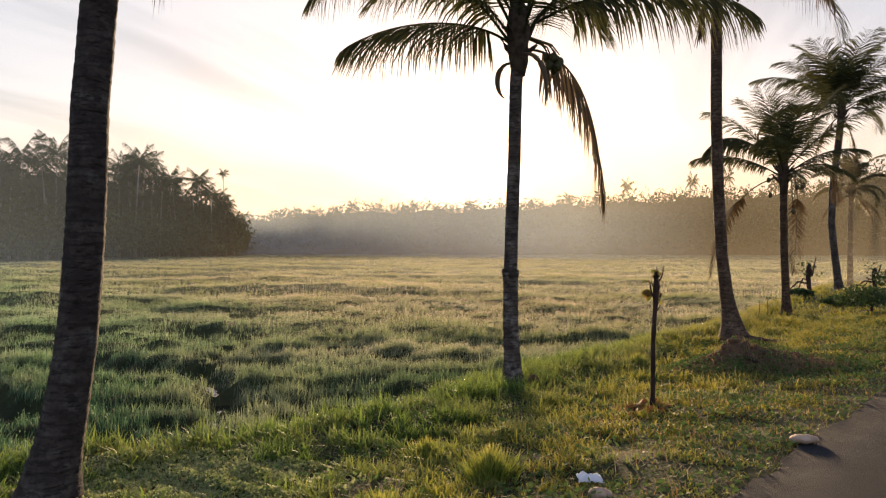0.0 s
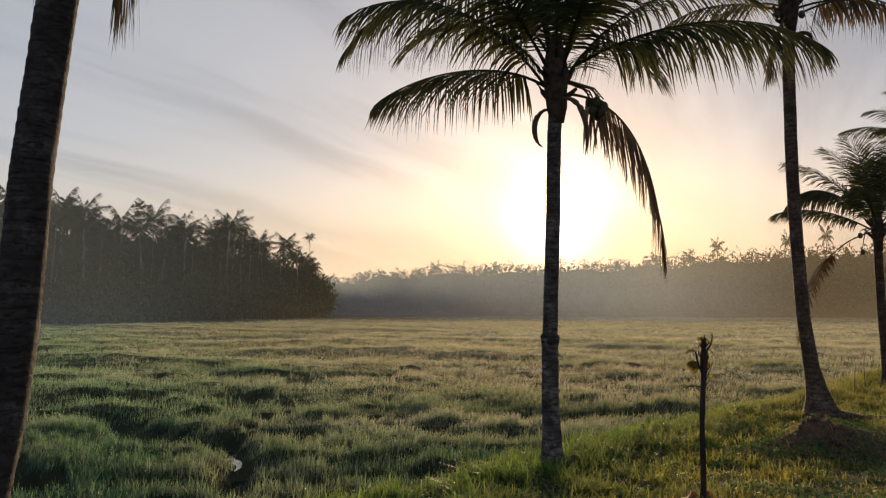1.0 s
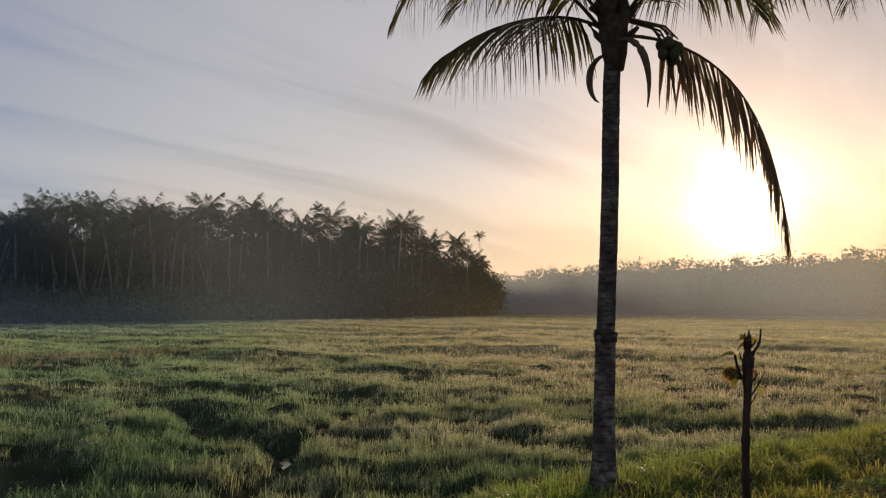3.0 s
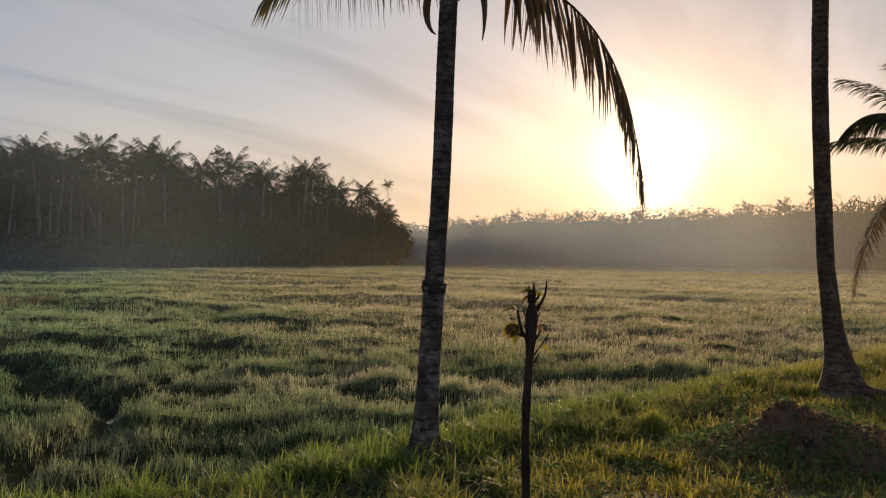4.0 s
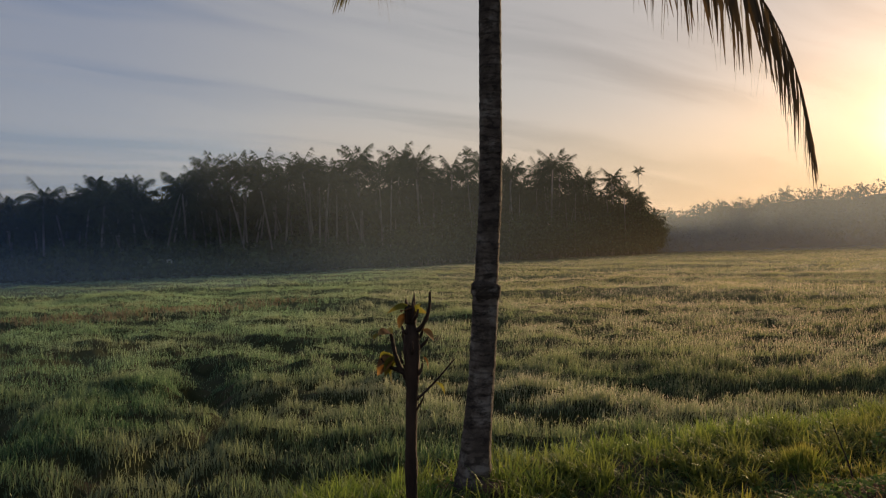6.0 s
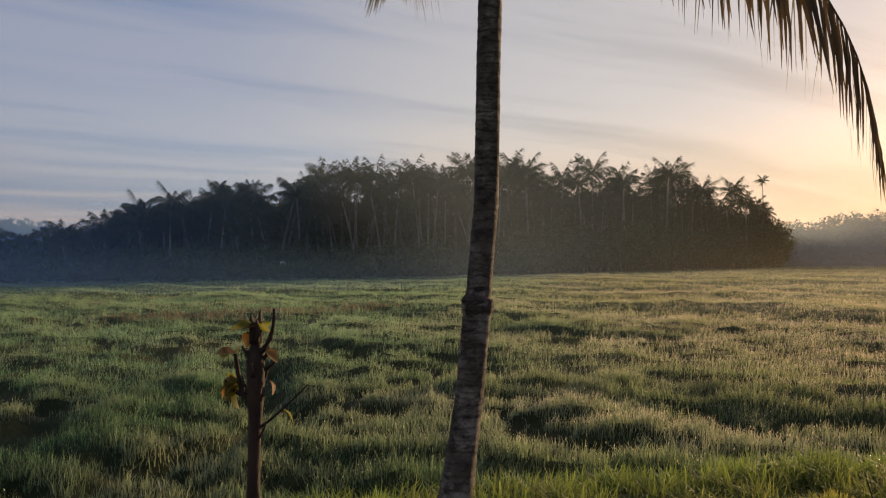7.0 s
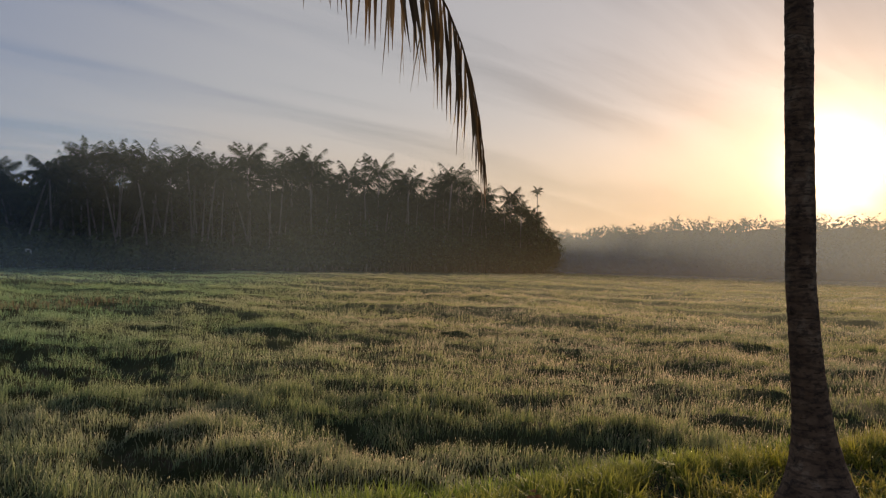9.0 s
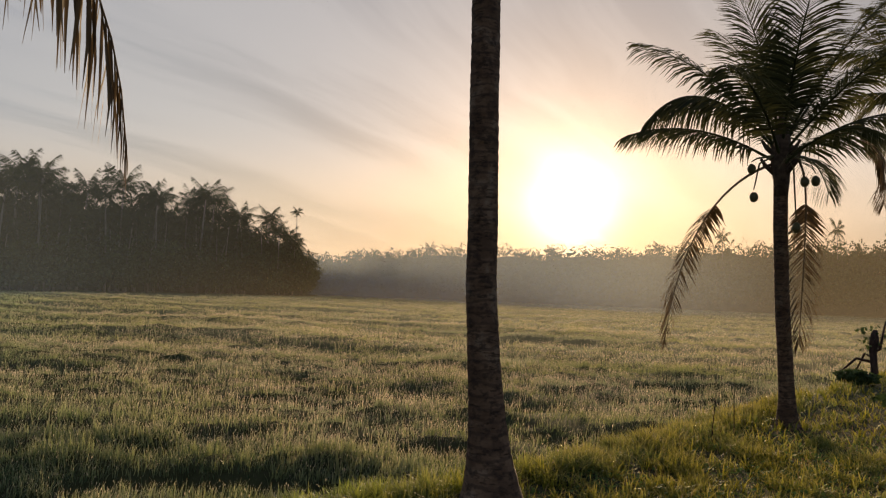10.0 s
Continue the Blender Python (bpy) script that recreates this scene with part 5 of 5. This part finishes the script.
def cut_sapling():
    """A lopped young tree left standing as a post, with a few torn stubs and yellowing leaves."""
    rng = random.Random(81)
    x, y = -0.72, 11.10
    z = base_at(x, y, -0.08)
    tree = thing("cut_sapling", (x, y, z), "lopped brown sapling post with torn stubs and yellow leaves", "tree stump")
    top = 1.32 - z
    m = Mesh()
    line, rad = [], []
    for i in range(30):
        t = i / 29
        line.append(Vector((0.05 * t + 0.006 * math.sin(t * 9), -0.03 * t + 0.008 * math.sin(t * 7 + 1), top * t)))
        rad.append(0.0245 - 0.001 * t + 0.012 * math.exp(-((t - 0.90) / 0.07) ** 2) + 0.012 * math.exp(-t * 14) + (0.004 if i % 7 == 3 else 0) - (0.012 if i > 27 else 0))
    m.tube(line, rad, 12, wobble=0.07, rng=rng)
    part("trunk", m, SAPLING_BARK, tree)
    right, left, away = Vector((0.82, 0.57, 0)), Vector((-0.75, -0.66, 0)), Vector((0.25, 0.97, 0))
    up = Vector((0, 0, 1))
    head = line[-1]

    def limb(pts, r0, r1):
        m = Mesh()
        p = bezier_path(*pts, 8)
        m.tube(p, [r0 + (r1 - r0) * i / 8 for i in range(9)], 7, wobble=0.08, rng=rng)
        return part("branch", m, SAPLING_BARK, tree)

    limb((head - up * 0.10, head + right * 0.05 - up * 0.09, head + right * 0.09 - up * 0.02, head + right * 0.085 + up * 0.07), 0.012, 0.005)
    limb((head - up * 0.30, head + left * 0.05 - up * 0.26, head + left * 0.07 - up * 0.22, head + left * 0.085 - up * 0.10), 0.016, 0.007)
    limb((head - up * 0.28, head + left * 0.04 - up * 0.24, head + left * 0.11 - up * 0.25, head + left * 0.13 - up * 0.20), 0.013, 0.005)
    limb((head - up * 0.38, head + away * 0.06 - up * 0.34, head + away * 0.12 - up * 0.29, head + away * 0.19 - up * 0.22), 0.006, 0.003)
    limb((head - up * 0.18, head + away * 0.03 - up * 0.16, head + away * 0.06 - up * 0.15, head + away * 0.075 - up * 0.12), 0.012, 0.004)
    limb((head - up * 0.42, head + right * 0.02 - up * 0.40, head + right * 0.035 - up * 0.38, head + right * 0.045 - up * 0.35), 0.006, 0.003)
    for k in range(9):
        a, low = k * 2.4, 0.05 + 0.028 * k
        o = Vector((math.cos(a), math.sin(a), 0))
        limb((head - up * low, head + o * 0.03 - up * (low - 0.01), head + o * 0.045 - up * (low - 0.02), head + o * 0.05 - up * (low - rng.uniform(0.04, 0.075))), 0.011, 0.004)
    # torn splinters at the cut
    for k, high in enumerate((0.03, 0.065, 0.02, 0.045, 0.015)):
        a = k * 1.3 + rng.uniform(-0.2, 0.2)
        o = Vector((math.cos(a), math.sin(a), 0)) * 0.013
        m = Mesh()
        m.tube([head + o - up * 0.06, head + o * 1.2 + up * high * 0.4, head + o * rng.uniform(0.6, 1.6) + up * high], [0.013, 0.009, 0.002], 5, wobble=0.1, rng=rng)
        part("splinter", m, SAPLING_BARK, tree)
    tip_low, tip_high = head + left * 0.13 - up * 0.20, head + left * 0.085 - up * 0.10
    for o, size, turn, tilt, dead in ((tip_low - left * 0.05, 0.10, 130, -0.2, False), (tip_low - left * 0.06, 0.10, 85, 0.2, False), (tip_low - left * 0.05, 0.09, 170, -0.6, True), (tip_low - left * 0.06 - up * 0.02, 0.09, 150, -1.0, False), (tip_low - left * 0.07, 0.08, 110, -0.7, False),
                                      (tip_high, 0.10, 100, 0.2, False), (tip_high, 0.07, 190, 0.5, True),
                                      (head + up * 0.015, 0.085, 40, 0.2, False), (head + up * 0.0, 0.085, 140, 0.3, False), (head - up * 0.02, 0.08, 100, -0.3, True), (head - up * 0.01, 0.06, 200, 0.5, True), (head - up * 0.01, 0.065, -50, 0.3, False),
                                      (head + right * 0.05 - up * 0.085, 0.055, -60, -0.4, True), (head + away * 0.10 - up * 0.31, 0.055, -20, -0.5, False), (head + away * 0.05 - up * 0.2, 0.05, -40, -0.8, True)):
        leaf = moved(leaf_mesh(size, rng, 0.35, 0.5), Matrix.Translation(o) @ Euler((tilt, rng.uniform(-0.7, 0.7), radians(turn))).to_matrix().to_4x4())
        part("leaf", leaf, DEAD_LEAF if dead else YOUNG_LEAF, tree, "shrivelled brown leaf" if dead else "")


cut_sapling()


def soil_heap():
    rng = np.random.RandomState(82)
    cx, cy = 0.42, 14.55
    n = 46
    u = np.linspace(-1, 1, n)
    gx, gy = np.meshgrid(u * 1.55, u * 1.15)
    r = np.sqrt((gx / 1.45) ** 2 + (gy / 1.05) ** 2)
    lumps = (waves(gx, gy, 83, 0.35) * 0.05 + waves(gx, gy, 84, 0.15) * 0.04 + rng.normal(0, 0.008, gx.shape)) * np.clip(1.15 - r, 0, 1)
    gz = land(gx + cx, gy + cy) - 0.03 + heap_rise(gx + cx, gy + cy) + lumps - 0.08 * np.clip(r - 0.95, 0, 1)
    i, j = np.meshgrid(np.arange(n - 1), np.arange(n - 1))
    k = (j * n + i).ravel()
    z0 = float(land(cx, cy))
    heap = thing("soil_heap", (cx, cy, z0), "low brown heap of soil and cut dry grass", "heap")
    me = raw_mesh("earth", np.stack([gx.ravel(), gy.ravel(), gz.ravel() - z0], 1), np.stack([k, k + 1, k + n + 1, k + n], 1).ravel(), np.full(len(k), 4), SOIL, smooth=True)
    part("earth", me, None, heap)
    m = 3200
    a, q = rng.uniform(0, 2 * np.pi, m), np.sqrt(rng.uniform(0, 1.1, m))
    x, y = np.cos(a) * q * 1.45, np.sin(a) * q * 1.05
    z = land(x + cx, y + cy) - 0.03 + heap_rise(x + cx, y + cy) - z0
    st = blades(rng, x, y, z, rng.uniform(0.03, 0.11, m), rng.uniform(0.003, 0.007, m), rng.uniform(0.6, 2.4, m), rng.uniform(0, 1, m), 2)
    straw = part("straw", raw_mesh("straw", st[0], st[1], st[2], STRAW, st[3], st[4]), None, heap, "dry cut grass stalks")
    straw["kind"] = "stuff"
    # herbs that have crept up its flanks, thinner round the bare top and towards the road
    m = 9000
    a, q = rng.uniform(0, 2 * np.pi, m), np.sqrt(rng.uniform(0.02, 1.3, m))
    x, y = np.cos(a) * q * 1.45, np.sin(a) * q * 1.05
    bare = np.exp(-(((x + 0.1) / 0.45) ** 2 + ((y + 0.15) / 0.35) ** 2)) + 0.7 * np.exp(-(((x - 0.7) / 0.6) ** 2 + ((y + 0.3) / 0.6) ** 2))
    keep = rng.uniform(0, 1, m) < smooth01(0.75 + 0.5 * waves(x, y, 86, 0.4) - 1.1 * bare)
    x, y = x[keep], y[keep]
    c = np.stack([x, y, land(x + cx, y + cy) + heap_rise(x + cx, y + cy) - z0 + rng.uniform(0.0, 0.06, len(x))], 1)
    q = leaf_crowd(rng, c, rng.uniform(0.022, 0.06, len(x)), rng.uniform(0, 1, len(x)), 0.45)
    creeper = part("creeper", raw_mesh("creeper", q[0], q[1], q[2], HERB, q[3], q[4]), None, heap, "low green herbs creeping over the soil")
    creeper["kind"] = "stuff"
    rk = random.Random(3)
    for k in range(90):
        a, q = rk.uniform(0, 6.28), math.sqrt(rk.uniform(0, 1.1))
        cxk, cyk = (math.cos(a) * q * 1.35, math.sin(a) * q * 1.0) if k > 4 else (-0.25 + rk.uniform(-0.12, 0.12), rk.uniform(-0.1, 0.1))
        size = rk.uniform(0.014, 0.04) if k > 4 else rk.uniform(0.03, 0.055)
        zk = float(land(cxk + cx, cyk + cy) + heap_rise(cxk + cx, cyk + cy)) - 0.03 - z0
        part("clod", ball_mesh((cxk, cyk, zk + size * 0.3), size * rk.uniform(0.8, 1.5), size, size * 0.75, rk, 0.16, 6, 9), SOIL, heap)
    part("stick", moved(ball_mesh((0, 0, 0), 0.16, 0.035, 0.03, rk, 0.1), pose(0.05, -0.48, 0.20, 0, 25, -30)), SAPLING_BARK, heap)


soil_heap()


def surface_root():
    """A palm root that shows above the turf beside the tall palm's foot."""
    rng = random.Random(86)
    path = bezier_path((0.55, 18.75, 0.10), (0.85, 18.65, 0.02), (1.15, 18.75, 0.0), (1.6, 18.55, 0.0), 14)
    path = [Vector((p.x, p.y, float(land(p.x, p.y)) + 0.10 * (1 - i / 14) + 0.015)) for i, p in enumerate(path)]
    m = Mesh()
    m.tube(path, [0.085 - 0.0045 * i for i in range(15)], 9, wobble=0.12, rng=rng)
    tagged(part("surface_root", m, BARK_WARM), "thick brown palm root lying on the turf", "root")


surface_root()


def stone(name, x, y, sx, sy, sz, seed, mat, label, turn=0.0, z=None):
    rng = random.Random(seed)
    ob = part(name, moved(ball_mesh((0, 0, 0), sx, sy, sz, rng, 0.07, 9, 14), pose(0, 0, 0, 0, 0, turn)), mat)
    ob.location = (x, y, (float(land(x, y)) if z is None else z) + sz * 0.7)
    return tagged(ob, label, "stone")


stone("stone", 0.60, 9.32, 0.115, 0.075, 0.038, 1, STONE, "flat pale stone lying at the edge of the road", 20, 0.012)
stone("stone", -0.80, 7.58, 0.08, 0.06, 0.04, 2, STONE, "small pale stone half sunk in the grass", -10)
stone("stone", -2.48, 13.12, 0.09, 0.08, 0.07, 4, SOIL, "dark rounded stone beside the foot of a palm", 40)


def litter():
    rng = np.random.RandomState(9)
    n = 16
    u = np.linspace(-1, 1, n)
    gx, gy = np.meshgrid(u * 0.09, u * 0.06)
    gz = 0.025 + 0.016 * waves(gx, gy, 5, 0.07) + 0.010 * waves(gx, gy, 6, 0.03) - 0.03 * (gx ** 2 / 0.0144 + gy ** 2 / 0.0072) * 0.5
    i, j = np.meshgrid(np.arange(n - 1), np.arange(n - 1))
    k = (j * n + i).ravel()
    me = raw_mesh("crumpled_wrapper", np.stack([gx.ravel(), gy.ravel(), gz.ravel()], 1), np.stack([k, k + 1, k + n + 1, k + n], 1).ravel(), np.full(len(k), 4), PLASTIC, smooth=False)
    ob = new("crumpled_wrapper", me)
    ob.location = (-0.92, 7.95, float(land(-0.92, 7.95)) + 0.04)
    ob.rotation_euler = (0.2, 0.1, 0.4)
    ob.modifiers.new("thickness", "SOLIDIFY").thickness = 0.002
    tagged(ob, "crumpled white plastic wrapper caught in the bank grass", "litter")


litter()


def dry_leaves():
    rng = random.Random(12)
    for k in range(26):
        x, y = -0.74 + rng.gauss(0, 0.15), 10.95 + rng.gauss(0, 0.15)
        ob = part("fallen_leaf", moved(leaf_mesh(rng.uniform(0.09, 0.17), rng, 0.5, 0.9), Euler((rng.uniform(-0.5, 0.5), rng.uniform(-0.5, 0.5), rng.uniform(0, 6.28))).to_matrix().to_4x4()), DEAD_LEAF)
        ob.location = (x, y, float(land(x, y)) + rng.uniform(0.03, 0.10))
        tagged(ob, "curled orange-brown fallen leaf near the lopped sapling", "leaf", "fallen leaves")


dry_leaves()


def shrub(x, y, spread, high, seed, label):
    rng = np.random.RandomState(seed)
    z = float(land(x, y)) - 0.02
    bush = thing("shrub", (x, y, z), label, "shrub", "bank shrubs")
    rs = random.Random(seed)
    for _ in range(7):
        m = Mesh()
        a, q = rs.uniform(0, 6.28), rs.uniform(0.3, 0.8) * spread
        tip = Vector((math.cos(a) * q, math.sin(a) * q, high * rs.uniform(0.5, 0.9)))
        m.tube(bezier_path((0, 0, 0), tip * 0.2 + Vector((0, 0, 0.1)), tip * 0.6 + Vector((0, 0, 0.15)), tip, 6), [0.014, 0.013, 0.012, 0.010, 0.008, 0.006, 0.004], 5)
        part("stem", m, SAPLING_BARK, bush)
    q = tree_clumps(rng, [(0, 0, 0.0, high, spread)], 0.10, 1500, 0.3)
    ob = part("foliage", raw_mesh("foliage", q[0], q[1], q[2], SHRUB_LEAF, q[3], q[4]), None, bush)


shrub(4.1, 26.6, 1.1, 0.8, 91, "rounded green leafy shrub on the road bank")
shrub(3.9, 30.4, 0.7, 0.35, 92, "low spreading green shrub on the road bank")
shrub(5.2, 33.0, 0.8, 0.5, 93, "bushy green shrub at the field edge")
shrub(3.1, 34.2, 0.5, 0.4, 94, "small green shrub beside a broken stump")
shrub(6.9, 36.5, 1.2, 1.0, 95, "tall tangled green shrub under the palms")


def broadleaf_weed(x, y, high, count, seed, label, dry=False):
    """A leafy weed: one bent stem and alternate broad leaves."""
    rng = random.Random(seed)
    z = float(land(x, y)) - 0.01
    weed = thing("broadleaf_weed", (x, y, z), label, "weed", "bank weeds")
    a = rng.uniform(0, 6.28)
    tip = Vector((math.cos(a) * 0.12, math.sin(a) * 0.12, high))
    line = bezier_path((0, 0, 0), tip * 0.1 + Vector((0, 0, high * 0.4)), tip * 0.6 + Vector((0, 0, high * 0.2)), tip, 10)
    m = Mesh()
    m.tube(line, [0.006 - 0.0004 * i for i in range(11)], 6)
    part("stem", m, STALK, weed)
    for k in range(count):
        at = line[min(10, 2 + int(8 * k / count))]
        turn = Euler((rng.uniform(0.1, 0.7), rng.uniform(-0.3, 0.3), k * 2.4 + rng.uniform(-0.3, 0.3))).to_matrix().to_4x4()
        part("leaf", moved(leaf_mesh(rng.uniform(0.07, 0.13) * (1 - 0.35 * k / count), rng, 0.3, 0.4), Matrix.Translation(at) @ turn), DEAD_LEAF if dry and k > count * 0.6 else HERB, weed)


for weed_x, weed_y, weed_high, weed_count, weed_seed in ((-0.55, 16.5, 0.34, 14, 1), (-0.25, 16.9, 0.30, 12, 2), (-0.95, 16.15, 0.26, 11, 3), (-0.42, 16.15, 0.22, 10, 5), (-2.0, 9.6, 0.20, 9, 6), (-1.2, 12.6, 0.20, 9, 7), (-2.2, 15.9, 0.24, 10, 8)):
    broadleaf_weed(weed_x, weed_y, weed_high, weed_count, weed_seed, "low green weed with broad pointed leaves on the bank")
broadleaf_weed(-0.85, 16.75, 0.36, 12, 4, "green bank weed with withered orange-brown upper leaves", True)


def broken_stump(x, y, high, seed, label):
    rng = random.Random(seed)
    z = base_at(x, y, -0.05)
    tree = thing("broken_stump", (x, y, z), label, "tree stump")
    m = Mesh()
    m.tube([Vector((0.02 * math.sin(i), 0.02 * math.cos(i * 1.3), high * i / 8)) for i in range(9)], [0.13, 0.10, 0.09, 0.085, 0.085, 0.09, 0.11, 0.10, 0.05], 9, wobble=0.15, rng=rng)
    part("trunk", m, SAPLING_BARK, tree)
    for sgn, reach, top in ((-1, 0.75, 0.75), (-1, 0.4, 0.9), (1, 0.25, 1.05)):
        m = Mesh()
        m.tube([Vector((0, 0, high * 0.55 * top)), Vector((sgn * reach * 0.5, 0.05, high * 0.62 * top)), Vector((sgn * reach, 0.0, high * (0.25 if sgn < 0 else 1.1) * top))], [0.045, 0.035, 0.02], 6, wobble=0.1, rng=rng)
        part("branch", m, SAPLING_BARK, tree)
    rn = np.random.RandomState(seed)
    q = leaf_crowd(rn, rn.normal(0, 1, (70, 3)) * np.array([0.22, 0.22, 0.2]) + np.array([0, 0, high * 0.85]), rn.uniform(0.08, 0.16, 70), rn.uniform(0, 1, 70), 0.2)
    part("foliage", raw_mesh("foliage", q[0], q[1], q[2], SHRUB_LEAF, q[3], q[4]), None, tree)


broken_stump(3.50, 35.4, 1.35, 96, "broken tree stump with a leaning dead limb")
broken_stump(6.50, 39.5, 1.05, 97, "short broken stump sprouting pale leaves")


def marker_board(x, y):
    """A small white board with a dark sheet on it, on a thin post at the edge of the grove."""
    board = thing("marker_board", (x, y, -0.75), "small white board on a thin wooden post among the grove palms", "marker")
    for name, mat, shift, wide, deep, low, high in (("post", BARK_WARM, 0.0, 0.07, 0.07, 0.0, 2.45), ("panel", WHITEWASH, 0.06, 0.72, 0.04, 2.1, 2.72), ("sheet", BARK_WARM, 0.084, 0.30, 0.012, 2.28, 2.56)):
        bm = bmesh.new()
        bmesh.ops.create_cube(bm, size=1.0, matrix=Matrix.Rotation(radians(72), 4, "Z") @ Matrix.Translation((0, -shift, (low + high) / 2)) @ Matrix.Diagonal((wide, deep, high - low, 1)))
        bmesh.ops.bevel(bm, geom=list(bm.edges), offset=0.004, segments=1, affect="EDGES")
        me = bpy.data.meshes.new(name)
        bm.to_mesh(me)
        bm.free()
        me.materials.append(mat)
        part(name, me, None, board)


marker_board(-97.0, 44.0)


def dead_twig(x, y, tip, seed):
    rng = random.Random(seed)
    m = Mesh()
    z = float(land(x, y))
    m.tube(bezier_path((0, 0, -0.03), (tip[0] * 0.2, tip[1] * 0.2, tip[2] * 0.4), (tip[0] * 0.7, tip[1] * 0.7, tip[2] * 0.7), tip, 8), [0.009 - 0.0008 * i for i in range(9)], 6, wobble=0.1, rng=rng)
    ob = part("dead_twig", m, SAPLING_BARK)
    ob.location = (x, y, z)
    tagged(ob, "thin dead twig sticking up from the bank grass", "twig")


dead_twig(-0.72, 15.2, (-0.22, 0.15, 0.42), 1)
dead_twig(1.1, 24.6, (0.05, 0.1, 0.7), 2)
dead_twig(1.35, 24.9, (-0.02, 0.1, 0.9), 3)


def brown_weeds():
    rng = np.random.RandomState(98)
    n = 2600
    t = rng.uniform(0, 1, n)
    x = np.interp(t, [0, 0.4, 1], [-29.5, -29.0, -31.5]) + rng.normal(0, 1.1, n) - 1.5
    y = np.interp(t, [0, 0.4, 1], [14.5, 19.0, 28.0]) + rng.normal(0, 0.8, n)
    keep = waves(x, y, 99, 3.0) > -0.35
    x, y = x[keep], y[keep]
    n = len(x)
    q = blades(rng, x, y, land(x, y), rng.uniform(0.15, 0.34, n), rng.uniform(0.025, 0.06, n), rng.uniform(0.2, 1.2, n), rng.uniform(0, 1, n), 2)
    tagged(new("brown_weeds", raw_mesh("brown_weeds", q[0], q[1], q[2], RUST_WEED, q[3], q[4])), "strip of withered reddish-brown weeds across the green field", "weeds", kind="stuff")


brown_weeds()


def ditch_water():
    v, loops = [], []
    for i in range(21):
        y = 11.2 + 3.2 * i / 20
        x = -7.1 - 0.86 * (y - 12.3) - 0.15 * math.sin(y * 2.3)
        w = 0.105 + 0.06 * math.sin(i * 1.7)
        v += [(x - w, y, -0.86), (x + w, y, -0.86)]
    for i in range(20):
        loops += [2 * i, 2 * i + 1, 2 * i + 3, 2 * i + 2]
    tagged(new("ditch_water", raw_mesh("ditch_water", v, loops, [4] * 20, WATER, smooth=True)), "still dark water in a narrow field ditch", "water", kind="structure")


ditch_water()
